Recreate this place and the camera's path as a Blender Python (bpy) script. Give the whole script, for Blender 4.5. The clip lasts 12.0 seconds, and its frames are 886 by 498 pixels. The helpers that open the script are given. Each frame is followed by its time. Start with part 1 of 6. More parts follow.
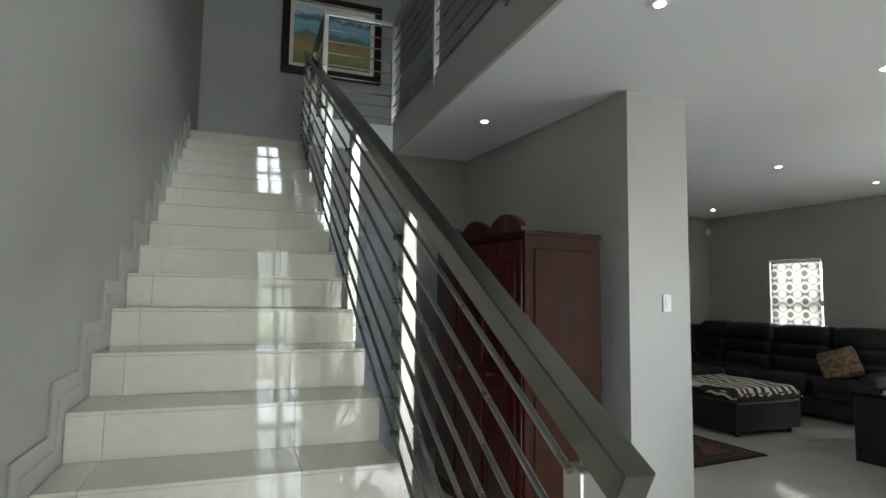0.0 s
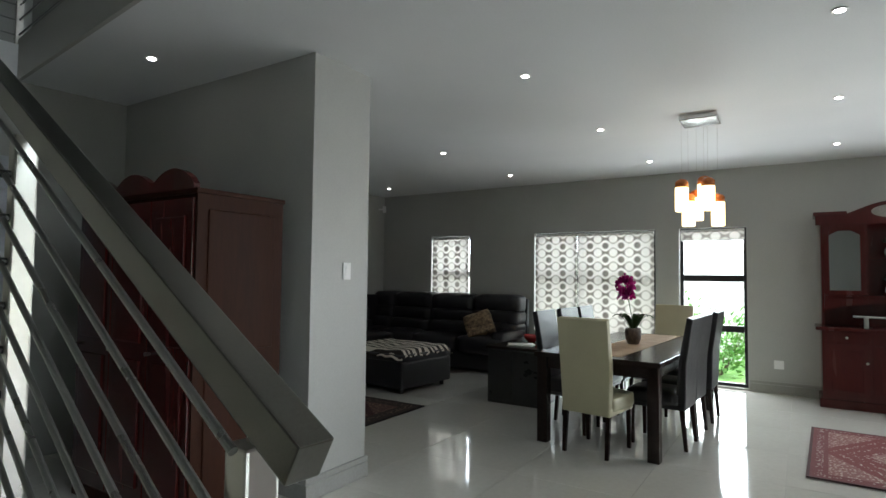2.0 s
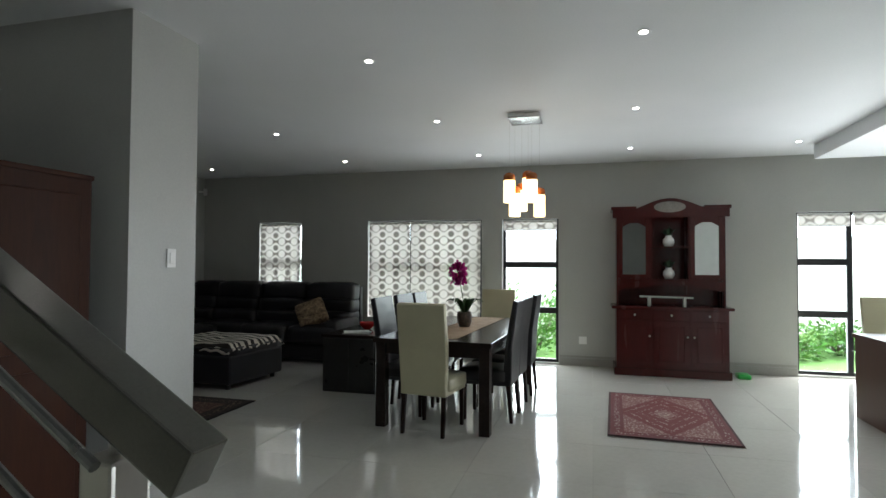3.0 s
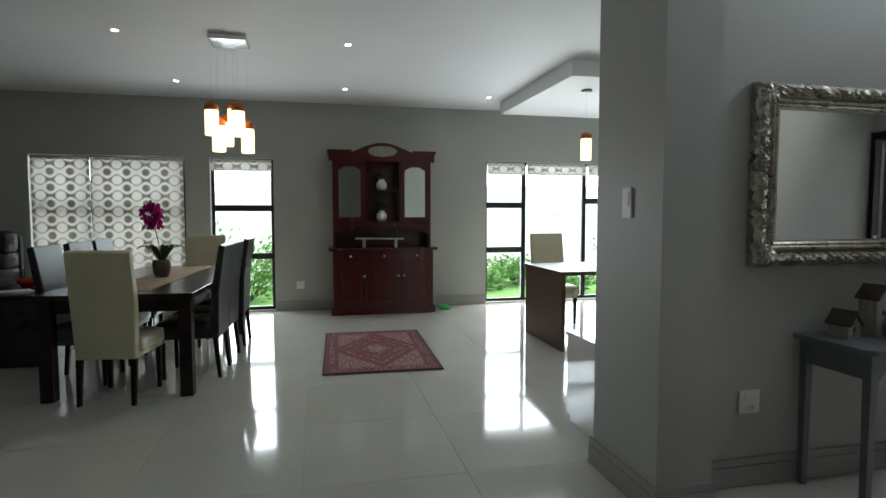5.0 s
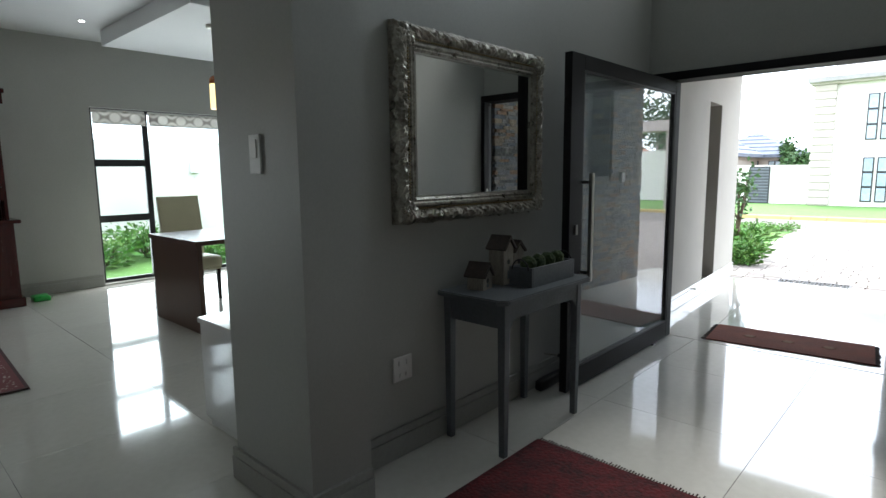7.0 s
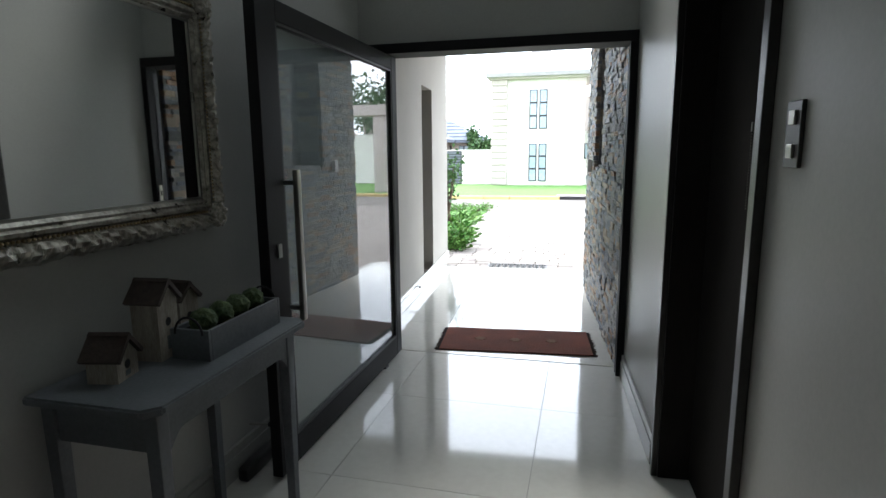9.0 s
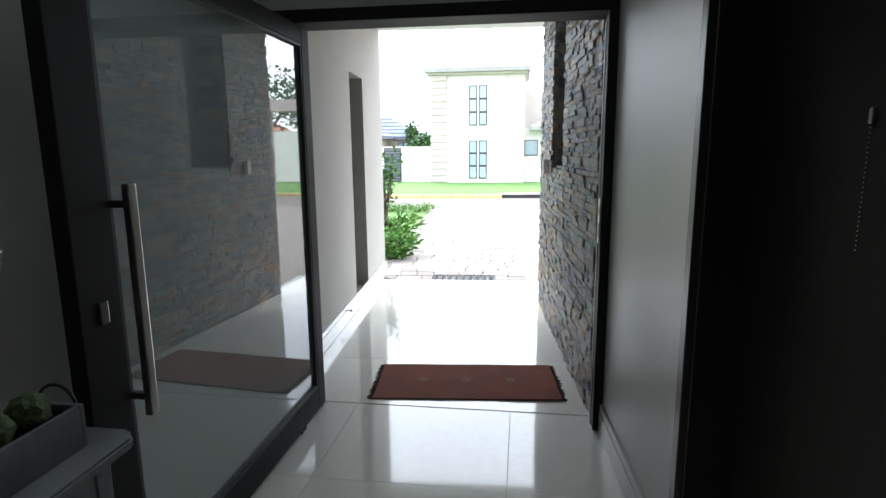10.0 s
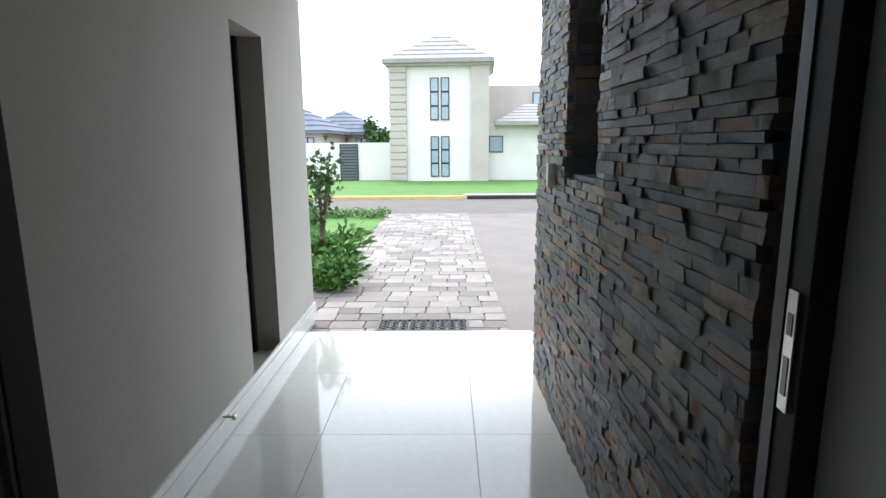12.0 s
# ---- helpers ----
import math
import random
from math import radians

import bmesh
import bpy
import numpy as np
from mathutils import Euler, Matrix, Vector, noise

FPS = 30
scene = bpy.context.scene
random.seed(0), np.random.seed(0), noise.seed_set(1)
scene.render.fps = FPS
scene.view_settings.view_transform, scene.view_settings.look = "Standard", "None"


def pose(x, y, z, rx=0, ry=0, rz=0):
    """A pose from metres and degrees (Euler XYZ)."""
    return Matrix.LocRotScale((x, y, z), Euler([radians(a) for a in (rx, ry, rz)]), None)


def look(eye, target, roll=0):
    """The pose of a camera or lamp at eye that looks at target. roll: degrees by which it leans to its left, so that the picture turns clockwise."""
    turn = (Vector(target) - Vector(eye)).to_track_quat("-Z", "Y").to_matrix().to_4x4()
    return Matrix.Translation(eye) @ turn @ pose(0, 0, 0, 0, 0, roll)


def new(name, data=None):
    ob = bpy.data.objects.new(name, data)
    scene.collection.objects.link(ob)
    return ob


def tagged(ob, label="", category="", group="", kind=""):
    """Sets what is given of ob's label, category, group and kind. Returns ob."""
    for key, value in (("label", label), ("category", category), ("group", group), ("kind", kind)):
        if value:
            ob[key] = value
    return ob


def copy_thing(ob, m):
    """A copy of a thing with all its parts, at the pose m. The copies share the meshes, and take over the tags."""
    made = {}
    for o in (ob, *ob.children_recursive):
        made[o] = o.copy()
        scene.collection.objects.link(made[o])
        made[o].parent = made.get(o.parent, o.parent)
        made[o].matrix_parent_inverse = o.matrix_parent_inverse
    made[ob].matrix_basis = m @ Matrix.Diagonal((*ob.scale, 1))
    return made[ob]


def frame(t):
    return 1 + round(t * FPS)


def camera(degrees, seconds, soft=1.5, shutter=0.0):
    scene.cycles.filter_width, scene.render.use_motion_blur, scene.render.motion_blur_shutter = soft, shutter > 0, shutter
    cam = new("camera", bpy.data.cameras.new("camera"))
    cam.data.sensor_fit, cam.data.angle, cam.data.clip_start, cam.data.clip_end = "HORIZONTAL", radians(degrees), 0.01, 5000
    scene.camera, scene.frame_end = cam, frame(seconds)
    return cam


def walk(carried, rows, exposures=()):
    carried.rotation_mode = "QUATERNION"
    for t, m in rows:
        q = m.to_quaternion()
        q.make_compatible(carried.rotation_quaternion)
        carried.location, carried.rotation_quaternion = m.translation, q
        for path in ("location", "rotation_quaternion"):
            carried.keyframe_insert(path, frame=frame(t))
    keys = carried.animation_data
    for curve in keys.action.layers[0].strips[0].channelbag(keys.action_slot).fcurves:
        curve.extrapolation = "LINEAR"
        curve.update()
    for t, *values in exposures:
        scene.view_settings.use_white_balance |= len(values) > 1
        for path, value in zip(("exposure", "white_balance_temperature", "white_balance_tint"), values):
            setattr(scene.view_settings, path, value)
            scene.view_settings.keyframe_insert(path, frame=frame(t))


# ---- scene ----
cam = camera(76.8, 12.0)
PATH = [
    (0, (1.275, -0.209, 1.526), (2.139, 1.587, 1.695), 0.8),
    (0.5, (1.303, -0.205, 1.5), (2.333, 1.502, 1.652), 0.8),
    (1, (1.354, -0.208, 1.483), (2.612, 1.342, 1.612), 0.6),
    (1.5, (1.384, -0.203, 1.477), (2.865, 1.137, 1.584), 0.8),
    (2, (1.397, -0.084, 1.478), (3.08, 0.993, 1.572), 0.6),
    (2.5, (1.399, 0.009, 1.477), (3.237, 0.793, 1.557), 0.4),
    (3, (1.373, 0.029, 1.468), (3.304, 0.546, 1.524), 0.3),
    (5, (1.572, -0.054, 1.397), (3.518, -0.497, 1.271), -0.0),
    (5.5, (1.705, -0.096, 1.396), (3.555, -0.836, 1.223), -0.2),
    (6, (1.804, -0.127, 1.381), (3.506, -1.155, 1.163), -0.3),
    (6.5, (1.921, -0.251, 1.358), (3.461, -1.503, 1.111), -0.3),
    (7, (2.047, -0.432, 1.375), (3.392, -1.887, 1.102), -0.6),
    (7.5, (2.186, -0.609, 1.37), (3.287, -2.254, 1.082), -0.9),
    (9.5, (2.56, -1.701, 1.444), (2.919, -3.637, 1.093), -0.4),
    (10, (2.631, -2.138, 1.446), (2.907, -4.087, 1.091), -0.5),
    (10.5, (2.697, -2.596, 1.454), (2.896, -4.553, 1.093), -0.3),
    (11, (2.725, -3.054, 1.453), (2.891, -5.014, 1.087), -0.4),
    (11.5, (2.761, -3.512, 1.455), (2.908, -5.472, 1.088), -0.3),
    (12, (2.786, -3.97, 1.45), (2.93, -5.93, 1.081), -0.4),
]
EXPOSURES = [(0, 2.1, 6600, 12), (1.0, 2.0, 6560, 12), (2.0, 1.55, 6450, 12), (2.5, 1.4, 6420, 12), (4.5, 0.85, 6500, 12), (5.5, 0.72, 6400, 10), (6.3, 0.62, 6350, 10), (7.0, 0.25, 6320, 10), (7.7, 0.2, 6320, 10), (9.5, 0.24, 6330, 10), (10.5, -0.06, 6300, 10), (12.0, -0.65, 6250, 10)]
walk(cam, [(t, look(eye, target, roll)) for t, eye, target, roll in PATH], EXPOSURES)

# ---- world and light ----
world = bpy.data.worlds.new("sky")
scene.world = world
world.use_nodes = True
wn = world.node_tree.nodes
sky = wn.new("ShaderNodeTexSky")
sky.sky_type, sky.sun_disc = "NISHITA", False
sky.sun_elevation, sky.sun_rotation = radians(55), radians(160)
sky.air_density, sky.dust_density, sky.ozone_density = 1.0, 4.0, 1.0
hazy = wn.new("ShaderNodeMix")
hazy.data_type, hazy.inputs[0].default_value = "RGBA", 0.75
hazy.inputs[7].default_value = (35.0, 38.0, 42.0, 1)
world.node_tree.links.new(sky.outputs[0], hazy.inputs[6])
world.node_tree.links.new(hazy.outputs[2], wn["Background"].inputs[0])
wn["Background"].inputs[1].default_value = 0.15

sun = new("sun", bpy.data.lights.new("sun", "SUN"))
sun.data.energy, sun.data.angle, sun.data.color = 4.6, radians(20), (1.0, 0.97, 0.92)
sun.matrix_world = look((0, 0, 20), (-4, 11, 0))


def window_light(name, x, y, z, sx, sy, rx, ry, rz, power, color=(0.92, 0.97, 1.0)):
    """Sky light entering through one opening."""
    lamp = new(name, bpy.data.lights.new(name, "AREA"))
    lamp.data.shape, lamp.data.size, lamp.data.size_y, lamp.data.energy, lamp.data.color = "RECTANGLE", sx, sy, power, color
    lamp.matrix_world = pose(x, y, z, rx, ry, rz)
    return lamp


window_light("sky_through_narrow_window", 10.12, 0.94, 1.1, 2.1, 0.8, 0, 90, 0, 26)
window_light("sky_through_garden_window", 10.12, -3.95, 1.1, 2.1, 2.6, 0, 90, 0, 95)
window_light("sky_behind_wide_blind", 10.12, 2.62, 1.4, 1.5, 1.85, 0, 90, 0, 28)
window_light("sky_behind_small_blind", 10.12, 5.17, 1.6, 1.1, 0.78, 0, 90, 0, 10)
window_light("sky_through_hall_window", 1.54, -2.2, 1.15, 0.54, 2.1, 90, 0, 0, 0.9)
window_light("sky_through_high_window", 1.54, -2.2, 4.3, 0.54, 1.6, 90, 0, 0, 9)
# added fill for the dark hall, through an assumed unseen high window
window_light("hall_fill_over_entrance", 3.05, -5.2, 4.2, 1.4, 2.0, 75, 0, 0, 24)


# ---- materials ----
def surface(name, dark, light, scale=3.0, fine=60.0, rough=0.6, metal=0.0, bump=0.05, stretch=(1, 1, 1), rough_var=0.1, coat=0.0):
    """Two colours mixed by broad and fine noise, with fine relief and uneven gloss."""
    m = bpy.data.materials.new(name)
    m.use_nodes = True
    nt = m.node_tree
    n, link = nt.nodes, nt.links.new
    b = n["Principled BSDF"]
    co, mp = n.new("ShaderNodeTexCoord"), n.new("ShaderNodeMapping")
    mp.inputs["Scale"].default_value = stretch
    link(co.outputs["Object"], mp.inputs[0])
    big, small = n.new("ShaderNodeTexNoise"), n.new("ShaderNodeTexNoise")
    for t, s, d in ((big, scale, 4), (small, fine, 3)):
        t.inputs["Scale"].default_value, t.inputs["Detail"].default_value = s, d
        link(mp.outputs[0], t.inputs[0])
    mean = n.new("ShaderNodeMath")
    mean.operation = "MULTIPLY_ADD"
    mean.inputs[1].default_value = 0.45
    link(small.outputs[0], mean.inputs[0])
    half = n.new("ShaderNodeMath")
    half.operation, half.inputs[1].default_value = "MULTIPLY", 0.55
    link(big.outputs[0], half.inputs[0])
    link(half.outputs[0], mean.inputs[2])
    ramp = n.new("ShaderNodeValToRGB")
    ramp.color_ramp.elements[0].position, ramp.color_ramp.elements[1].position = 0.36, 0.64
    ramp.color_ramp.elements[0].color, ramp.color_ramp.elements[1].color = (*dark, 1), (*light, 1)
    link(mean.outputs[0], ramp.inputs[0])
    link(ramp.outputs[0], b.inputs["Base Color"])
    gloss = n.new("ShaderNodeMapRange")
    gloss.inputs[3].default_value, gloss.inputs[4].default_value = max(rough - rough_var, 0.02), rough + rough_var
    link(big.outputs[0], gloss.inputs[0])
    link(gloss.outputs[0], b.inputs["Roughness"])
    b.inputs["Metallic"].default_value = metal
    b.inputs["Coat Weight"].default_value = coat
    if bump:
        bp = n.new("ShaderNodeBump")
        bp.inputs["Strength"].default_value, bp.inputs["Distance"].default_value = bump, 0.01
        link(small.outputs[0], bp.inputs["Height"])
        link(bp.outputs[0], b.inputs["Normal"])
    return m


def varied(m, amount=0.25, hue=0.0):
    """Piece to piece variation of a surface's colour."""
    n, link = m.node_tree.nodes, m.node_tree.links.new
    b = n["Principled BSDF"]
    old = b.inputs["Base Color"].links[0].from_socket
    info, hsv, span = n.new("ShaderNodeObjectInfo"), n.new("ShaderNodeHueSaturation"), n.new("ShaderNodeMapRange")
    span.inputs[3].default_value, span.inputs[4].default_value = 1 - amount, 1 + amount
    geo, add, wrap = n.new("ShaderNodeNewGeometry"), n.new("ShaderNodeMath"), n.new("ShaderNodeMath")
    wrap.operation, wrap.inputs[1].default_value = "FRACT", 0
    link(info.outputs["Random"], add.inputs[0])
    link(geo.outputs["Random Per Island"], add.inputs[1])
    link(add.outputs[0], wrap.inputs[0])
    link(wrap.outputs[0], span.inputs[0])
    link(span.outputs[0], hsv.inputs["Value"])
    if hue:
        hs = n.new("ShaderNodeMapRange")
        hs.inputs[3].default_value, hs.inputs[4].default_value = 0.5 - hue, 0.5 + hue
        mul, fr = n.new("ShaderNodeMath"), n.new("ShaderNodeMath")
        mul.operation, mul.inputs[1].default_value, fr.operation = "MULTIPLY", 7.13, "FRACT"
        link(wrap.outputs[0], mul.inputs[0])
        link(mul.outputs[0], fr.inputs[0])
        link(fr.outputs[0], hs.inputs[0])
        link(hs.outputs[0], hsv.inputs["Hue"])
    link(old, hsv.inputs["Color"])
    link(hsv.outputs[0], b.inputs["Base Color"])
    return m


def glowing(name, color, strength):
    m = bpy.data.materials.new(name)
    m.use_nodes = True
    b = m.node_tree.nodes["Principled BSDF"]
    b.inputs["Base Color"].default_value = (*color, 1)
    b.inputs["Emission Color"].default_value, b.inputs["Emission Strength"].default_value = (*color, 1), strength
    return m


def clear_glass(name, tint=(0.93, 0.97, 0.96), ior=1.45, dust=0.0):
    """Clear pane with mirror gloss; dust: the share of a thin pale film."""
    m = bpy.data.materials.new(name)
    m.use_nodes = True
    n, link = m.node_tree.nodes, m.node_tree.links.new
    t, g, mix, f = n.new("ShaderNodeBsdfTransparent"), n.new("ShaderNodeBsdfGlossy"), n.new("ShaderNodeMixShader"), n.new("ShaderNodeFresnel")
    t.inputs[0].default_value, g.inputs["Roughness"].default_value, f.inputs[0].default_value = (*tint, 1), 0.01, ior
    link(f.outputs[0], mix.inputs[0])
    link(t.outputs[0], mix.inputs[1])
    link(g.outputs[0], mix.inputs[2])
    last = mix
    if dust:
        film, veil, patch, span = n.new("ShaderNodeBsdfDiffuse"), n.new("ShaderNodeMixShader"), n.new("ShaderNodeTexNoise"), n.new("ShaderNodeMapRange")
        film.inputs[0].default_value, patch.inputs["Scale"].default_value = (0.62, 0.72, 0.72, 1), 2.0
        span.inputs[3].default_value, span.inputs[4].default_value = dust * 0.8, dust * 1.2
        link(patch.outputs[0], span.inputs[0])
        link(span.outputs[0], veil.inputs[0])
        link(mix.outputs[0], veil.inputs[1])
        link(film.outputs[0], veil.inputs[2])
        last = veil
    link(last.outputs[0], n["Material Output"].inputs[0])
    return m


def math_chain(nt, op, a, b=None):
    """One math node on sockets or numbers."""
    node = nt.nodes.new("ShaderNodeMath")
    node.operation = op
    for k, v in enumerate((a, b)):
        if v is None:
            continue
        if isinstance(v, (int, float)):
            node.inputs[k].default_value = v
        else:
            nt.links.new(v, node.inputs[k])
    return node.outputs[0]


def blind_fabric(name, pitch=0.235, period=0.21):
    """Printed roller blind: wavy grey bands holding pale discs, pale bands holding grey discs, letting daylight through."""
    m = bpy.data.materials.new(name)
    m.use_nodes = True
    nt = m.node_tree
    n, link = nt.nodes, nt.links.new
    co, xyz = n.new("ShaderNodeTexCoord"), n.new("ShaderNodeSeparateXYZ")
    link(co.outputs["Object"], xyz.inputs[0])
    squash = period / pitch

    def centred(value, scale=1.0):
        return math_chain(nt, "MULTIPLY", math_chain(nt, "SUBTRACT", math_chain(nt, "FRACT", value), 0.5), scale)

    def radius(a, b):
        return math_chain(nt, "SQRT", math_chain(nt, "ADD", math_chain(nt, "MULTIPLY", a, a), math_chain(nt, "MULTIPLY", b, b)))

    def soft(value, at, width=0.05):
        span = n.new("ShaderNodeMapRange")
        span.inputs[1].default_value, span.inputs[2].default_value = at - width, at + width
        link(value, span.inputs[0])
        return span.outputs[0]

    v, u = math_chain(nt, "DIVIDE", xyz.outputs[2], period), math_chain(nt, "DIVIDE", xyz.outputs[1], pitch)
    fu, fv = centred(u), centred(v, squash)
    gu, gv = centred(math_chain(nt, "ADD", u, 0.5)), centred(math_chain(nt, "ADD", v, 0.5), squash)
    bulge = math_chain(nt, "MULTIPLY", math_chain(nt, "COSINE", math_chain(nt, "MULTIPLY", fu, 6.2832)), 0.12)
    band = soft(math_chain(nt, "SUBTRACT", math_chain(nt, "ABSOLUTE", fv), bulge), 0.22 * squash)
    in_band = math_chain(nt, "SUBTRACT", 1.0, band)
    grey = math_chain(nt, "MULTIPLY", in_band, soft(radius(fu, fv), 0.27))
    disc = math_chain(nt, "SUBTRACT", 1.0, soft(radius(gu, gv), 0.2))
    dark = math_chain(nt, "MAXIMUM", grey, disc)
    mix = n.new("ShaderNodeMix")
    mix.data_type = "RGBA"
    mix.inputs[6].default_value, mix.inputs[7].default_value = (0.80, 0.78, 0.75, 1), (0.40, 0.375, 0.35, 1)
    link(dark, mix.inputs[0])
    d, t, ms = n.new("ShaderNodeBsdfDiffuse"), n.new("ShaderNodeBsdfTranslucent"), n.new("ShaderNodeMixShader")
    ms.inputs[0].default_value = 0.36
    link(mix.outputs[2], d.inputs[0])
    link(mix.outputs[2], t.inputs[0])
    link(d.outputs[0], ms.inputs[1])
    link(t.outputs[0], ms.inputs[2])
    link(ms.outputs[0], n["Material Output"].inputs[0])
    return m


def rug_weave(name, half_x, half_y, field, border, pale, cx, cy):
    """Woven rug: border bands, pale corners, diamond medallion, knotted speckle."""
    m = surface(name, field, field, 4, 90, 0.95, bump=0.4)
    nt = m.node_tree
    n, link = nt.nodes, nt.links.new
    b = n["Principled BSDF"]
    co, xyz = n.new("ShaderNodeTexCoord"), n.new("ShaderNodeSeparateXYZ")
    link(co.outputs["Object"], xyz.inputs[0])
    ax = math_chain(nt, "DIVIDE", math_chain(nt, "ABSOLUTE", math_chain(nt, "SUBTRACT", xyz.outputs[0], cx)), half_x)
    ay = math_chain(nt, "DIVIDE", math_chain(nt, "ABSOLUTE", math_chain(nt, "SUBTRACT", xyz.outputs[1], cy)), half_y)
    edge = math_chain(nt, "MAXIMUM", math_chain(nt, "ADD", math_chain(nt, "MULTIPLY", math_chain(nt, "SUBTRACT", ax, 1.0), half_x / half_y), 1.0), ay)
    spot = n.new("ShaderNodeTexVoronoi")
    spot.inputs["Scale"].default_value = 38
    link(co.outputs["Object"], spot.inputs[0])
    speck = math_chain(nt, "LESS_THAN", spot.outputs["Distance"], 0.33)
    dia = math_chain(nt, "ADD", ax, ay)
    bands = math_chain(nt, "GREATER_THAN", math_chain(nt, "SINE", math_chain(nt, "MULTIPLY", dia, 30.0)), 0.35)

    def over(base, color, fac):
        mix = n.new("ShaderNodeMix")
        mix.data_type = "RGBA"
        mix.inputs[7].default_value = (*color, 1)
        if isinstance(base, tuple):
            mix.inputs[6].default_value = (*base, 1)
        else:
            link(base, mix.inputs[6])
        link(fac, mix.inputs[0])
        return mix.outputs[2]

    c = over(field, pale, math_chain(nt, "MULTIPLY", math_chain(nt, "GREATER_THAN", dia, 0.86), math_chain(nt, "ADD", math_chain(nt, "MULTIPLY", speck, 0.6), 0.12)))
    inside = math_chain(nt, "LESS_THAN", dia, 0.86)
    c = over(c, pale, math_chain(nt, "MULTIPLY", math_chain(nt, "MULTIPLY", inside, bands), math_chain(nt, "MULTIPLY", speck, 0.8)))
    c = over(c, pale, math_chain(nt, "MULTIPLY", math_chain(nt, "LESS_THAN", dia, 0.2), math_chain(nt, "ADD", math_chain(nt, "MULTIPLY", speck, 0.5), 0.2)))
    c = over(c, border, math_chain(nt, "GREATER_THAN", edge, 0.74))
    c = over(c, pale, math_chain(nt, "MULTIPLY", math_chain(nt, "MULTIPLY", math_chain(nt, "GREATER_THAN", edge, 0.8), math_chain(nt, "LESS_THAN", edge, 0.9)), math_chain(nt, "MULTIPLY", speck, 0.6)))
    c = over(c, tuple(v * 0.35 for v in border), math_chain(nt, "GREATER_THAN", edge, 0.96))
    link(c, b.inputs["Base Color"])
    return m


def zebra_cloth(name):
    m = surface(name, (0.7, 0.66, 0.58), (0.75, 0.7, 0.62), 5, 120, 0.9, bump=0.2)
    nt = m.node_tree
    n, link = nt.nodes, nt.links.new
    co, wave, ramp = n.new("ShaderNodeTexCoord"), n.new("ShaderNodeTexWave"), n.new("ShaderNodeValToRGB")
    wave.inputs["Scale"].default_value, wave.inputs["Distortion"].default_value, wave.inputs["Detail"].default_value = 3.0, 6.0, 1.0
    wave.inputs["Detail Scale"].default_value = 0.9
    ramp.color_ramp.interpolation = "CONSTANT"
    ramp.color_ramp.elements[0].color, ramp.color_ramp.elements[1].color = (0.025, 0.02, 0.018, 1), (0.62, 0.57, 0.49, 1)
    ramp.color_ramp.elements[1].position = 0.5
    link(co.outputs["Object"], wave.inputs[0])
    link(wave.outputs[1], ramp.inputs[0])
    link(ramp.outputs[0], n["Principled BSDF"].inputs["Base Color"])
    return m


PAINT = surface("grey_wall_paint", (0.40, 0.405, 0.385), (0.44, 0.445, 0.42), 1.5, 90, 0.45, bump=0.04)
# stair wall paint, darkened to stand in for light falling off there
PAINT_SHADED = surface("shaded_stair_wall_paint", (0.30, 0.305, 0.285), (0.33, 0.335, 0.312), 1.5, 90, 0.5, bump=0.04)
CEIL_WHITE = surface("ceiling_white", (0.74, 0.76, 0.77), (0.79, 0.80, 0.81), 1.2, 70, 0.7, bump=0.03)
SKIRT = surface("skirting_grey_tile", (0.30, 0.30, 0.28), (0.36, 0.36, 0.34), 3, 60, 0.35, bump=0.02)
TILE = varied(surface("polished_porcelain", (0.63, 0.625, 0.575), (0.69, 0.685, 0.635), 1.3, 25, 0.09, bump=0.0, rough_var=0.03, coat=0.6), 0.03)
GROUT = surface("tile_grout", (0.34, 0.34, 0.32), (0.42, 0.42, 0.39), 4, 80, 0.9)
STEP_TILE = varied(surface("stair_porcelain", (0.50, 0.485, 0.405), (0.55, 0.535, 0.455), 1.5, 25, 0.035, bump=0.0, rough_var=0.012), 0.03)
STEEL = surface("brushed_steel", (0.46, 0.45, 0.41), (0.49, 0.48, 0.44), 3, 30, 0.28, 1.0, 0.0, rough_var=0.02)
# same steel as the posts, darkened for the dimmer light on the handrail
SHADED_STEEL = surface("shaded_handrail_steel", (0.135, 0.131, 0.116), (0.165, 0.16, 0.144), 5, 200, 0.24, 1.0, 0.0, rough_var=0.02)
STEEL_DARK = surface("satin_steel_rod", (0.24, 0.245, 0.235), (0.28, 0.285, 0.275), 6, 200, 0.3, 1.0, 0.0)
MAHOGANY = surface("red_mahogany", (0.052, 0.0065, 0.006), (0.072, 0.009, 0.008), 1.5, 14, 0.24, bump=0.015, stretch=(5, 5, 0.6), coat=0.25)
WARDROBE_WOOD = surface("warm_wardrobe_wood", (0.026, 0.0075, 0.003), (0.040, 0.0115, 0.0045), 1.5, 14, 0.55, bump=0.015, stretch=(5, 5, 0.6))
DARK_WOOD = surface("espresso_wood", (0.016, 0.009, 0.0075), (0.022, 0.0125, 0.010), 2, 12, 0.22, bump=0.0, stretch=(1, 3, 3), rough_var=0.03)
BROWN_WOOD = surface("brown_desk_wood", (0.085, 0.048, 0.035), (0.11, 0.061, 0.043), 3, 20, 0.33, bump=0.01, stretch=(8, 8, 1))
BLACK_LEATHER = surface("black_leather", (0.010, 0.010, 0.013), (0.02, 0.02, 0.025), 3, 130, 0.36, bump=0.12)
CREAM_LEATHER = surface("cream_leather", (0.54, 0.51, 0.345), (0.61, 0.58, 0.40), 3, 130, 0.42, bump=0.08)
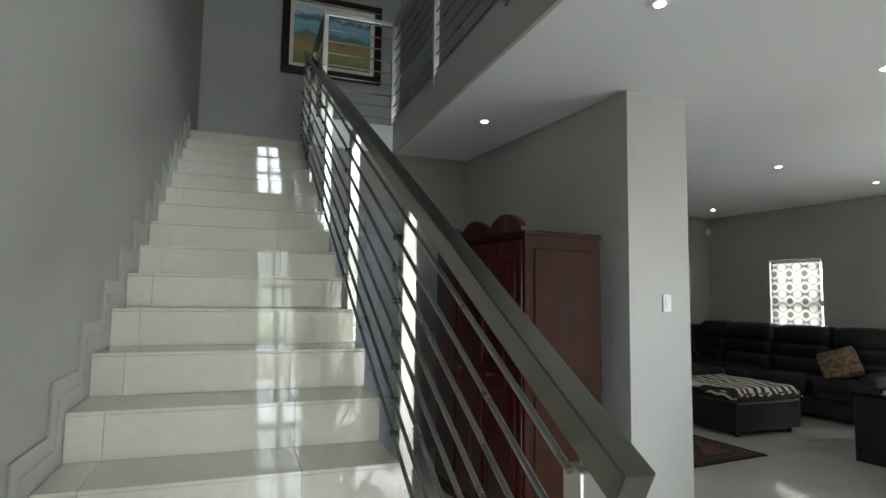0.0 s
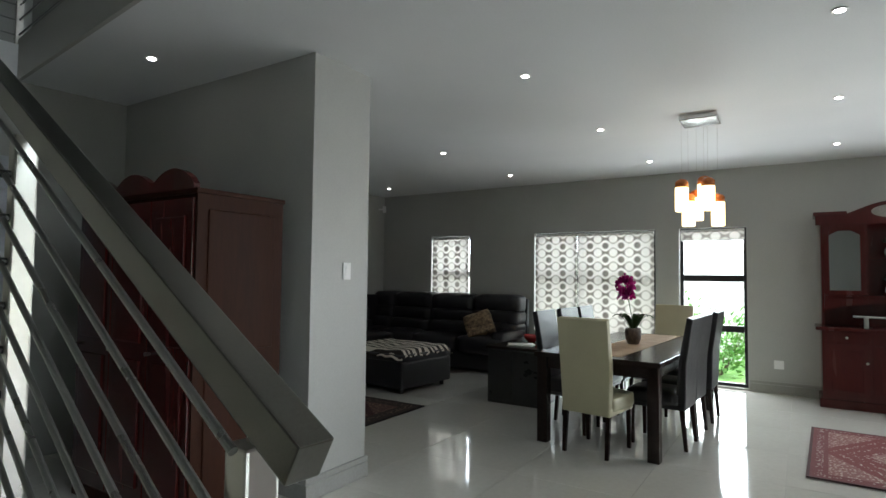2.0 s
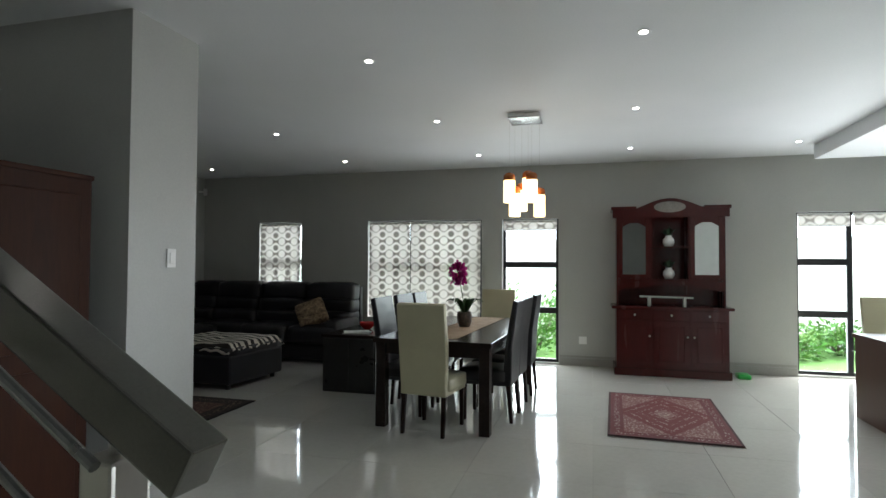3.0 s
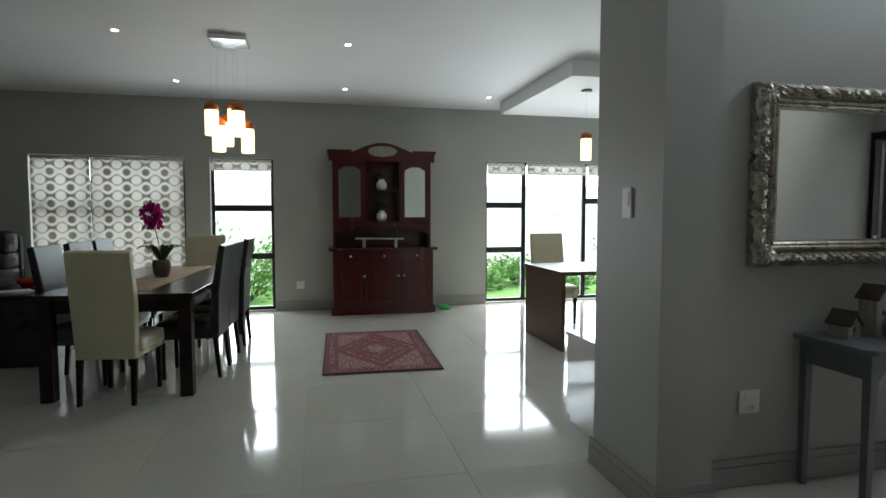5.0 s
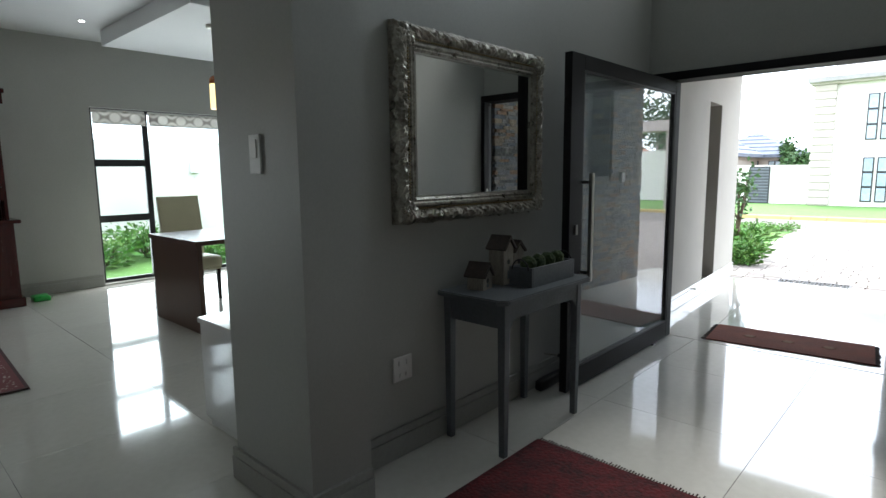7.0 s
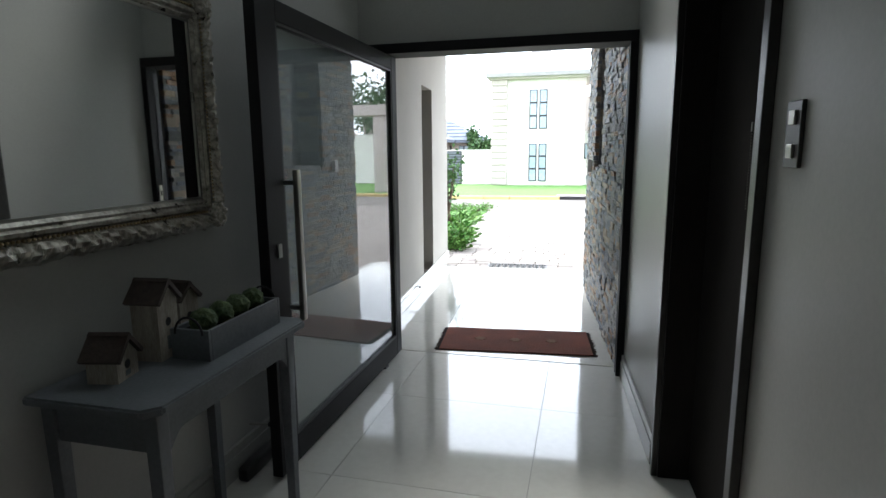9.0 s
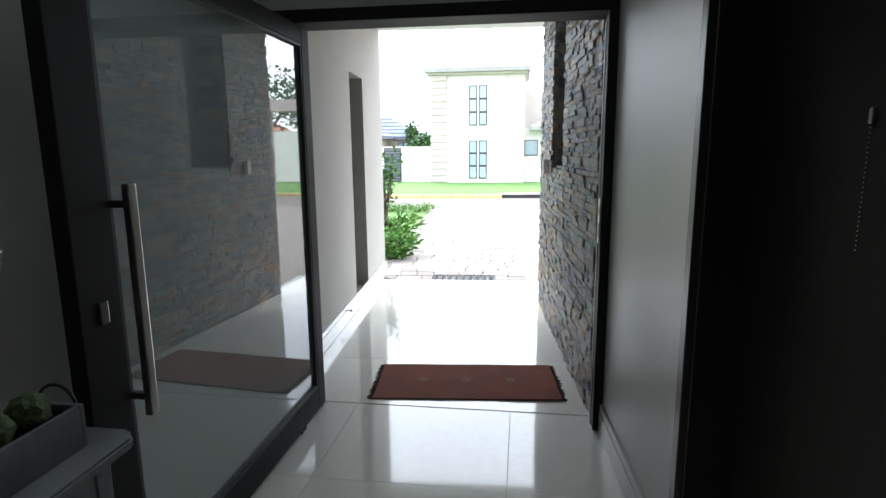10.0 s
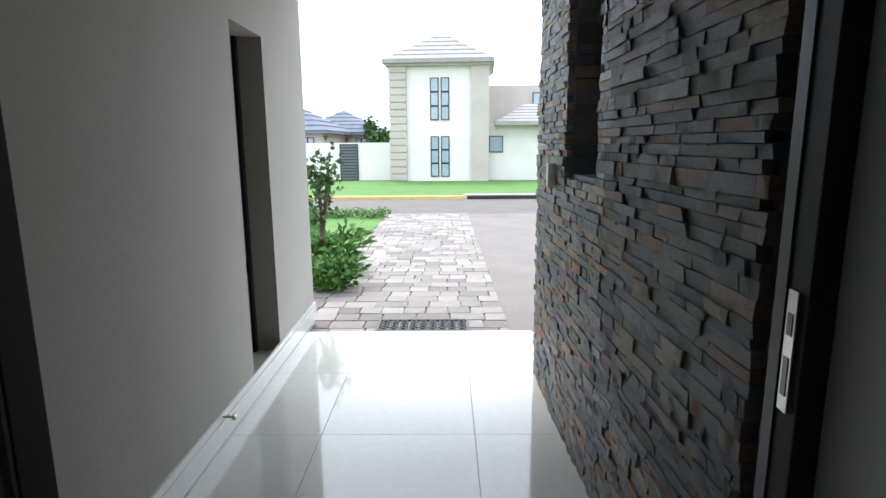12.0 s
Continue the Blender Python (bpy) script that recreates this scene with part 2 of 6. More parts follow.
BLACK_METAL = surface("black_aluminium", (0.012, 0.012, 0.014), (0.022, 0.022, 0.025), 4, 150, 0.35, 0.2, 0.02)
WHITE_PLASTIC = surface("white_plastic", (0.78, 0.78, 0.77), (0.82, 0.82, 0.8), 4, 100, 0.35, bump=0.0)
BLACK_PLASTIC = surface("black_plastic", (0.015, 0.015, 0.016), (0.025, 0.025, 0.026), 4, 100, 0.3, bump=0.0)
GREY_PAINTED = surface("slate_grey_painted_wood", (0.10, 0.115, 0.13), (0.15, 0.165, 0.18), 3, 40, 0.45, bump=0.05, stretch=(2, 2, 2))
SILVER = surface("antique_silver_leaf", (0.19, 0.178, 0.148), (0.52, 0.49, 0.43), 16, 70, 0.3, 0.9, 0.35)
MIRROR = surface("mirror_silvering", (0.86, 0.88, 0.87), (0.88, 0.9, 0.89), 1, 10, 0.02, 1.0, 0.0, rough_var=0.005)
GLASS = clear_glass("clear_pane")
DOOR_GLASS = clear_glass("tinted_door_pane", (0.90, 0.95, 0.93), 5.4, 0.22)
BLIND = blind_fabric("printed_blind_fabric")
LAMP_GLOW = glowing("lit_downlight", (1.0, 0.98, 0.94), 12.0)
SHADE_GLOW = glowing("lit_pendant_glass", (1.0, 0.78, 0.40), 1.35)
AMBER = surface("amber_glass", (0.35, 0.09, 0.02), (0.55, 0.18, 0.05), 8, 60, 0.15, bump=0.0)
for wood, gloss in ((MAHOGANY, 0.3), (WARDROBE_WOOD, 0.14), (DARK_WOOD, 0.3), (BROWN_WOOD, 0.3)):
    wood.node_tree.nodes["Principled BSDF"].inputs["Specular IOR Level"].default_value = gloss
PORCH_PAINT = surface("porch_stone_paint", (0.36, 0.338, 0.30), (0.41, 0.387, 0.345), 2, 110, 0.8, bump=0.12)


# ---- mesh helpers ----
def box(bm, x0, x1, y0, y1, z0, z1, bevel=0.0, m=None):
    """Adds one box, with rounded edges where bevel is given."""
    made = bmesh.ops.create_cube(bm, size=1.0, matrix=Matrix.Translation(((x0 + x1) / 2, (y0 + y1) / 2, (z0 + z1) / 2)) @ Matrix.Diagonal((abs(x1 - x0), abs(y1 - y0), abs(z1 - z0), 1)))
    verts = made["verts"]
    if m is not None:
        bmesh.ops.transform(bm, matrix=m, verts=verts)
    if bevel:
        edges = list({e for v in verts for e in v.link_edges})
        bmesh.ops.bevel(bm, geom=edges, offset=bevel, segments=2, profile=0.6, affect="EDGES")
    return bm


def a_box(*dims, bevel=0.0, m=None):
    return box(bmesh.new(), *dims, bevel=bevel, m=m)


def tube(bm, a, b, r0, r1=None, sides=14):
    """Adds a straight round bar from a to b."""
    a, b = Vector(a), Vector(b)
    m = Matrix.Translation((a + b) / 2) @ (b - a).to_track_quat("Z", "Y").to_matrix().to_4x4()
    bmesh.ops.create_cone(bm, cap_ends=True, segments=sides, radius1=r0, radius2=r0 if r1 is None else r1, depth=(b - a).length, matrix=m)
    return bm


def a_tube(*args, **kw):
    return tube(bmesh.new(), *args, **kw)


def lathe(profile, steps=24):
    """A turned shape from (radius, height) pairs."""
    bm = bmesh.new()
    rings = []
    for r, z in profile:
        rings.append([bm.verts.new((max(r, 0.001) * math.cos(2 * math.pi * k / steps), max(r, 0.001) * math.sin(2 * math.pi * k / steps), z)) for k in range(steps)])
    for lo, hi in zip(rings, rings[1:]):
        for k in range(steps):
            bm.faces.new((lo[k], lo[(k + 1) % steps], hi[(k + 1) % steps], hi[k]))
    bm.faces.new(rings[-1])
    bm.faces.new(list(reversed(rings[0])))
    for fc in bm.faces:
        fc.smooth = True
    return bm


def slab(outline, z0, z1, flip=None):
    """A flat plate of the given outline; flip 'x' or 'y' stands it upright (outline then holds y,z or x,z)."""
    bm = bmesh.new()
    put = {None: lambda u, v, w: (u, v, w), "x": lambda u, v, w: (w, u, v), "y": lambda u, v, w: (u, w, v)}[flip]
    low = [bm.verts.new(put(u, v, z0)) for u, v in outline]
    top = [bm.verts.new(put(u, v, z1)) for u, v in outline]
    bm.faces.new(low)
    bm.faces.new(top)
    for k in range(len(low)):
        bm.faces.new((low[k], low[(k + 1) % len(low)], top[(k + 1) % len(low)], top[k]))
    bmesh.ops.recalc_face_normals(bm, faces=bm.faces)
    return bm


def cushion(x0, x1, y0, y1, z0, z1, puff=0.03, m=None):
    """A soft block: subdivided, rounded and swollen."""
    bm = bmesh.new()
    bmesh.ops.create_cube(bm, size=2.0)
    bmesh.ops.subdivide_edges(bm, edges=bm.edges[:], cuts=5, use_grid_fill=True)
    sx, sy, sz = (x1 - x0) / 2, (y1 - y0) / 2, (z1 - z0) / 2
    r = min(sx, sy, sz) * 0.55
    for v in bm.verts:
        p = Vector((v.co.x * sx, v.co.y * sy, v.co.z * sz))
        q = Vector((max(-sx + r, min(sx - r, p.x)), max(-sy + r, min(sy - r, p.y)), max(-sz + r, min(sz - r, p.z))))
        d = p - q
        if d.length > 1e-6:
            p = q + d.normalized() * r
        swell = (1 - v.co.x**2) * (1 - v.co.y**2) * puff
        p.z += swell * (1 if v.co.z > 0 else -0.2)
        p += noise.noise_vector(p * 6) * 0.006
        v.co = p + Vector(((x0 + x1) / 2, (y0 + y1) / 2, (z0 + z1) / 2))
    if m is not None:
        bmesh.ops.transform(bm, matrix=m, verts=bm.verts)
    for fc in bm.faces:
        fc.smooth = True
    return bm


def link_mesh(name, bm, material):
    me = bpy.data.meshes.new(name)
    bm.to_mesh(me)
    bm.free()
    me.materials.append(material)
    return new(name, me)


def part(name, bm, material, parent, label=""):
    """One mesh under a thing or a part."""
    ob = link_mesh(name, bm, material)
    ob.parent = parent
    if label:
        ob["label"] = label
    return ob


def thing(name, m, label, category, group=""):
    """An empty at a thing's base, to carry its parts."""
    ob = new(name)
    ob.empty_display_size = 0.1
    ob.matrix_world = m
    return tagged(ob, label, category, group)


def solid(name, bm, material, label, category, kind="", group=""):
    return tagged(link_mesh(name, bm, material), label, category, group, kind)


def structure(name, bm, material, label, category):
    return solid(name, bm, material, label, category, "structure")


CEIL = 2.97
WEST = 2.14
WIN_L, WIN_R = 1.26, 1.82
# the hall side wall stands slightly turned
HALL = pose(2.156, -4.2, 0, 0, 0, 3.8) @ pose(-2.14, 4.2, 0)
STAIR = pose(1.366, -0.202, 0, 0, 0, -6)


# ---- rooms ----
def wall_with_holes(u0, u1, z0, z1, holes):
    """Rectangles (u0, u1, z0, z1) that fill a wall round its openings."""
    cuts = sorted({u0, u1, *(h[0] for h in holes), *(h[1] for h in holes)})
    out = []
    for a, b in zip(cuts, cuts[1:]):
        here = sorted((h[2], h[3]) for h in holes if h[0] <= a + 1e-6 and h[1] >= b - 1e-6)
        low = z0
        for h0, h1 in here:
            if h0 > low:
                out.append((a, b, low, h0))
            low = h1
        if low < z1:
            out.append((a, b, low, z1))
    return out


WINDOWS = [(4.77, 5.57, 1.0, 2.17), (1.68, 3.56, 0.62, 2.17), (0.52, 1.36, 0.02, 2.17), (-5.3, -2.62, 0.02, 2.20)]
bm = bmesh.new()
for a, b, c, d in wall_with_holes(-5.6, 6.88, 0, CEIL, WINDOWS):
    box(bm, 9.85, 10.10, a, b, c, d)
structure("wall_east", bm, PAINT, "grey painted wall with four dark-framed windows", "wall")
structure("wall_north", a_box(4.612, 9.85, 6.68, 6.88, 0, CEIL), PAINT, "plain grey painted wall behind the sofa", "wall")
structure("wall_south", a_box(4.34, 9.85, -5.6, -5.4, 0, CEIL), PAINT, "plain grey painted end wall", "wall")
structure("wall_stub", a_box(4.04, 4.61, 2.64, 6.88, 0, CEIL), PAINT, "grey painted dividing wall beside the wardrobe", "wall")
structure("wall_mirror", a_box(3.96, 4.34, -5.2, -1.842, 0, 6.0), PAINT, "grey painted hall wall carrying the mirror", "wall")
structure("wall_column", a_box(3.77, 4.36, -1.84, -1.55, 0, 3.2), PAINT, "grey painted column at the end of the mirror wall", "column")
# the upper opening is unseen, added to let light into the hall
bm = bmesh.new()
for a, b, c, d in wall_with_holes(1.95, 3.96, 0, 6.0, [(2.186, 3.96, 0, 2.12), (2.35, 3.75, 3.2, 5.2)]):
    box(bm, a, b, -5.12, -4.95, c, d)
structure("wall_entrance", bm, PAINT, "grey painted wall over the entrance doorway", "wall")
bm = bmesh.new()
for a, b, c, d in wall_with_holes(-4.95, -1.9, 0, 6.0, [(-3.77, -2.89, 0, 2.1)]):
    box(bm, WEST - 0.17, WEST, a, b, c, d)
structure("wall_west_hall", bm, PAINT, "grey painted hall wall with a dark doorway", "wall").matrix_world = HALL
bm = bmesh.new()
for a, b, c, d in wall_with_holes(-0.6, 1.87, 0, 6.0, [(WIN_L, WIN_R, 0.05, 2.25), (WIN_L, WIN_R, 3.5, 5.1)]):
    box(bm, a, b, -2.1, -1.9, c, d)
structure("wall_behind", bm, PAINT, "grey painted hall wall with tall windows", "wall")
for z0, z1 in ((0.05, 2.25), (3.5, 5.1)):
    hw = thing("window_6", pose(0, 0, 0), "tall black-framed hall window onto greenery", "window")
    hw["kind"] = "structure"
    mid = (WIN_L + WIN_R) / 2
    for a, b, c, d in ((WIN_L, WIN_R, z0, z0 + 0.05), (WIN_L, WIN_R, z1 - 0.05, z1), (WIN_L, WIN_L + 0.05, z0 + 0.05, z1 - 0.05), (WIN_R - 0.05, WIN_R, z0 + 0.05, z1 - 0.05), (mid - 0.03, mid + 0.03, z0 + 0.05, z1 - 0.05)):
        part("frame", a_box(a, b, -2.04, -1.98, c, d, bevel=0.003), BLACK_METAL, hw)
    for c in (z0 + (z1 - z0) * 0.4, z0 + (z1 - z0) * 0.72):
        part("rail", a_box(WIN_L + 0.051, mid - 0.031, -2.03, -1.99, c - 0.03, c + 0.03), BLACK_METAL, hw)
        part("rail", a_box(mid + 0.031, WIN_R - 0.051, -2.03, -1.99, c - 0.03, c + 0.03), BLACK_METAL, hw)
    part("pane", a_box(WIN_L + 0.05, WIN_R - 0.05, -2.012, -2.006, z0 + 0.05, z1 - 0.05), GLASS, hw).visible_shadow = False
# unseen window, assumed above the door to light the hall
fan = thing("window_7", pose(0, 0, 0), "unseen high black-framed window assumed over the entrance", "window")
fan["kind"] = "structure"
for a, b, c, d in ((2.35, 3.75, 3.2, 3.25), (2.35, 3.75, 5.15, 5.2), (2.35, 2.4, 3.25, 5.15), (3.7, 3.75, 3.25, 5.15), (3.02, 3.08, 3.25, 5.15)):
    part("frame", a_box(a, b, -5.06, -5.0, c, d, bevel=0.003), BLACK_METAL, fan)
part("pane", a_box(2.4, 3.7, -5.035, -5.029, 3.25, 5.15), GLASS, fan).visible_shadow = False
structure("wall_stairs", a_box(-0.90, -0.692, -2.0, 7.6, 0, 6.0, m=STAIR), PAINT_SHADED, "tall pale grey wall beside the staircase", "wall")
structure("wall_landing", a_box(-0.691, 4.2, 7.40, 7.6, 0, 6.0, m=STAIR), PAINT_SHADED, "tall pale wall at the top of the stairs", "wall")
structure("wall_under_landing", a_box(0.47, 3.28, 5.45, 5.58, 0, CEIL, m=STAIR), PAINT_SHADED, "pale wall under the upper landing", "wall")
structure("wall_upper_east", a_box(4.01, 4.21, -1.81, 7.6, 3.225, 6.0), PAINT_SHADED, "pale upper floor wall", "wall")
structure("ceiling_upper", a_box(-1.2, 4.5, -5.3, 8.2, 6.0, 6.1), CEIL_WHITE, "white ceiling over the stairwell", "ceiling")
# the slab ends at the stairwell edge
void_edge = [STAIR @ Vector((1.31, yy, 0)) for yy in (-1.35, 5.42)]
bm = slab([(4.42, -5.6), (9.9, -5.6), (9.9, 6.9), (4.0, 6.9), (void_edge[1].x, void_edge[1].y), (void_edge[0].x, void_edge[0].y), (4.42, -1.82)], CEIL, 3.22)
structure("ceiling", bm, CEIL_WHITE, "smooth white ceiling with recessed downlights", "ceiling")
structure("upper_landing", a_box(0.50, 3.4, 5.425, 7.40, CEIL + 0.004, 3.253, m=STAIR), CEIL_WHITE, "white slab edge of the upper landing", "landing")
structure("upper_floor_edge", a_box(1.295, 1.322, -1.5, 5.44, 2.966, 3.30, m=STAIR), PAINT, "grey painted edge of the upper floor slab", "slab edge")
structure("ceiling_bulkhead", a_box(6.92, 9.2, -5.38, -2.62, 2.80, CEIL - 0.003), CEIL_WHITE, "lowered white ceiling panel over the desk", "ceiling")

# skirting: tall grey tile with a stepped upper edge
def skirting(name, runs, material=None, label="grey tiled skirting with a stepped edge"):
    bm = bmesh.new()
    for x0, x1, y0, y1, nx, ny in runs:
        for h0, h1, t in ((0.004, 0.11, 0.018), (0.112, 0.15, 0.013)):
            box(bm, x0 - (t if nx < 0 else 0), x1 + (t if nx > 0 else 0), y0 - (t if ny < 0 else 0), y1 + (t if ny > 0 else 0), h0, h1, 0.002)
    return structure(name, bm, material or SKIRT, label, "baseboard")


skirting("baseboard", [(9.848, 9.85, -2.6, 0.5, -1, 0), (9.848, 9.85, 1.37, 6.66, -1, 0), (9.848, 9.85, -5.39, -5.31, -1, 0), (4.62, 9.82, 6.678, 6.68, 0, -1)])
skirting("baseboard_mirror", [(3.958, 3.96, -4.94, -1.86, -1, 0), (3.768, 3.77, -1.84, -1.55, -1, 0), (3.75, 4.38, -1.55, -1.548, 0, 1)])
skirting("baseboard_stub", [(4.038, 4.04, 2.64, 4.8, -1, 0), (4.02, 4.63, 2.638, 2.64, 0, -1), (4.61, 4.612, 2.64, 6.66, 1, 0)])
skirting("baseboard_hall", [(WEST, WEST + 0.002, -4.90, -3.86, 1, 0), (WEST, WEST + 0.002, -2.80, -1.9, 1, 0)]).matrix_world = HALL


# ---- staircase ----
RISE, GOING, STEPS, FIRST = 0.181, 0.332, 18, 0.73
stair = thing("staircase", STAIR, "polished cream tiled straight staircase with grey skirting", "staircase")
stair["kind"] = "structure"
for k in range(1, STEPS + 1):
    y = FIRST + (k - 1) * GOING
    z = k * RISE
    part("step_core", a_box(-0.69, 0.482, y + 0.012, (y + GOING + 0.012) if k < STEPS else 7.39, max(z - RISE - 0.25, 0.0), z - 0.016), GROUT, stair)
    for a, b in ((-0.672, -0.5495), (-0.548, 0.136), (0.1375, 0.492)):
        part("tread_tile", a_box(a, b, y, y + GOING - 0.0, z - 0.014, z, bevel=0.0015), STEP_TILE, stair)
        part("riser_tile", a_box(a, b, y + 0.003, y + 0.013, z - RISE + 0.001, z - 0.0155, bevel=0.001), STEP_TILE, stair)
    for lift, t in ((0.13, 0.010), (0.07, 0.015)):
        part("wall_skirting", a_box(-0.691, -0.691 + t, y - lift, y + GOING - lift, z - RISE, z + lift, bevel=0.002), SKIRT, stair, "grey stepped skirting tile")

RAIL_X = 0.525
rail = thing("stair_railing", STAIR, "brushed steel stair railing with slim round rods", "railing")


def rail_top(y):
    return 1.25 + 0.54 * (y - 0.73)


RAIL_END = 6.5
for y in (0.90, 2.12, 3.32, 4.52, 5.72, 6.46):
    step = math.floor((y - FIRST) / GOING) + 1
    foot = 0.0 if step < 2 else step * RISE - 0.2
    post = part("post", a_box(RAIL_X - 0.03, RAIL_X + 0.03, y - 0.03, y + 0.03, foot, rail_top(y) - 0.125, bevel=0.006), STEEL, rail)
    part("pin", a_tube((RAIL_X, y, rail_top(y) - 0.14), (RAIL_X, y, rail_top(y) - 0.05), 0.009), STEEL, post)
    for k in range(8):
        z = rail_top(y) - 0.115 - 0.127 * k
        if foot + 0.03 < z < rail_top(y) - 0.13:
            part("grommet", a_tube((RAIL_X - 0.058, y, z), (RAIL_X - 0.029, y, z), 0.012, sides=10), BLACK_PLASTIC, post, "dark rod socket")
slope = math.degrees(math.atan(0.54))
length = (RAIL_END - 0.73) / math.cos(radians(slope))
part("handrail", a_box(-0.03, 0.03, 0, length, -0.068, 0.0, bevel=0.004, m=pose(RAIL_X - 0.01, 0.73, 1.25, slope)), SHADED_STEEL, rail, "square brushed steel handrail")
for k in range(8):
    off = -0.115 - 0.127 * k
    part("rod", a_tube((RAIL_X - 0.045, 0.88, rail_top(0.88) + off), (RAIL_X - 0.045, RAIL_END, rail_top(RAIL_END) + off), 0.008, sides=10), STEEL_DARK, rail)
landing_rail = thing("landing_railing", STAIR, "brushed steel landing railing with slim horizontal rods", "railing")
LAND = 3.254
for x, y in ((0.6, 6.42), (0.6, 5.5), (1.31, 5.5), (1.31, 4.14), (1.31, 2.8), (1.31, 1.45), (1.31, 0.1)):
    part("post", a_box(x - 0.024, x + 0.024, y - 0.024, y + 0.024, 3.222 if x > 1 else LAND, 4.33, bevel=0.003), STEEL, landing_rail)
part("handrail", a_box(0.572, 0.628, 5.526, 6.46, 4.33, 4.38, bevel=0.004), SHADED_STEEL, landing_rail)
part("handrail", a_box(0.57, 1.335, 5.475, 5.525, 4.33, 4.38, bevel=0.004), STEEL, landing_rail)
part("handrail", a_box(1.285, 1.335, 0.05, 5.474, 4.33, 4.38, bevel=0.004), STEEL, landing_rail)
for k in range(8):
    z = 3.35 + 0.121 * k
    part("rod", a_tube((0.6, 5.5, z), (0.6, 6.42, z), 0.007, sides=8), STEEL_DARK, landing_rail)
    part("rod", a_tube((0.6, 5.5, z), (1.31, 5.5, z), 0.007, sides=8), STEEL_DARK, landing_rail)
    part("rod", a_tube((1.31, 0.1, z), (1.31, 5.5, z), 0.007, sides=8), STEEL_DARK, landing_rail)

# blue-grey tiled panel under the landing
PANEL_TILE = varied(surface("blue_grey_tile", (0.30, 0.32, 0.37), (0.38, 0.40, 0.45), 2, 40, 0.3, bump=0.02), 0.05)
panel = thing("tiled_panel", STAIR, "blue-grey tiled panel on the wall under the landing", "panel")
for i in range(2):
    for k in range(9):
        part("tile", a_box(0.70 + 0.34 * i, 0.70 + 0.34 * i + 0.335, 5.425, 5.448, 0.01 + 0.262 * k, 0.267 + 0.262 * k, bevel=0.002), PANEL_TILE, panel)

# painting on the landing wall
def painted_landscape():
    m = surface("oil_landscape", (0.2, 0.25, 0.1), (0.35, 0.32, 0.12), 6, 60, 0.5, bump=0.2)
    nt = m.node_tree
    n, link = nt.nodes, nt.links.new
    co, xyz, ramp, nz = n.new("ShaderNodeTexCoord"), n.new("ShaderNodeSeparateXYZ"), n.new("ShaderNodeValToRGB"), n.new("ShaderNodeTexNoise")
    nz.inputs["Scale"].default_value = 9
    link(co.outputs["Object"], xyz.inputs[0])
    link(co.outputs["Object"], nz.inputs[0])
    h = math_chain(nt, "ADD", math_chain(nt, "DIVIDE", math_chain(nt, "SUBTRACT", xyz.outputs[2], 4.54), 0.86), math_chain(nt, "MULTIPLY", math_chain(nt, "SUBTRACT", nz.outputs[0], 0.5), 0.22))
    el = ramp.color_ramp.elements
    el[0].position, el[0].color = 0.0, (0.10, 0.12, 0.03, 1)
    el[1].position, el[1].color = 1.0, (0.30, 0.52, 0.66, 1)
    for p, c in ((0.22, (0.26, 0.25, 0.06, 1)), (0.40, (0.34, 0.20, 0.07, 1)), (0.52, (0.10, 0.17, 0.10, 1)), (0.60, (0.16, 0.36, 0.48, 1)), (0.74, (0.20, 0.42, 0.55, 1)), (0.80, (0.05, 0.10, 0.14, 1)), (0.88, (0.45, 0.62, 0.70, 1))):
        e = el.new(p)
        e.color = c
    link(h, ramp.inputs[0])
    link(ramp.outputs[0], n["Principled BSDF"].inputs["Base Color"])
    return m


art = thing("framed_painting", STAIR, "landscape painting in a wide dark wooden frame", "painting")
part("canvas", a_box(0.415, 1.445, 7.365, 7.375, 4.57, 5.37), painted_landscape(), art, "blue and green painted landscape")
mount = bmesh.new()
for d in ((0.365, 1.495, 4.52, 4.57), (0.365, 1.495, 5.37, 5.42), (0.365, 0.415, 4.57, 5.37), (1.445, 1.495, 4.57, 5.37)):
    box(mount, d[0], d[1], 7.358, 7.378, d[2], d[3])
part("mount", mount, surface("cream_slip", (0.6, 0.57, 0.48), (0.68, 0.65, 0.56), 5, 80, 0.6), art, "cream inner slip")
fr = bmesh.new()
for d in ((0.265, 1.595, 4.42, 4.52), (0.265, 1.595, 5.42, 5.52), (0.265, 0.365, 4.52, 5.42), (1.495, 1.595, 4.52, 5.42)):
    box(fr, d[0], d[1], 7.33, 7.398, d[2], d[3], 0.012)
part("frame", fr, DARK_WOOD, art)


# ---- ceiling lights ----
light = thing("downlight", pose(5.17, 1.62, CEIL), "small round recessed downlight with white rim, lit", "downlight", "recessed ceiling lights")
part("rim", lathe([(0.026, -0.001), (0.042, -0.004), (0.040, -0.008), (0.028, -0.006)]), WHITE_PLASTIC, light)
part("lens", lathe([(0.0, -0.0115), (0.024, -0.0105), (0.024, -0.0085), (0.0, -0.0085)]), LAMP_GLOW, light)
for x, y in ((6.96, 1.60), (8.82, 1.53), (8.83, -0.44), (6.94, -0.37), (8.9, -2.36), (7.08, 3.56), (8.84, 3.51), (9.0, 5.9), (7.08, 5.7), (3.52, 3.70), (3.35, 1.70), (5.12, -0.29)):
    copy_thing(light, pose(x, y, CEIL))


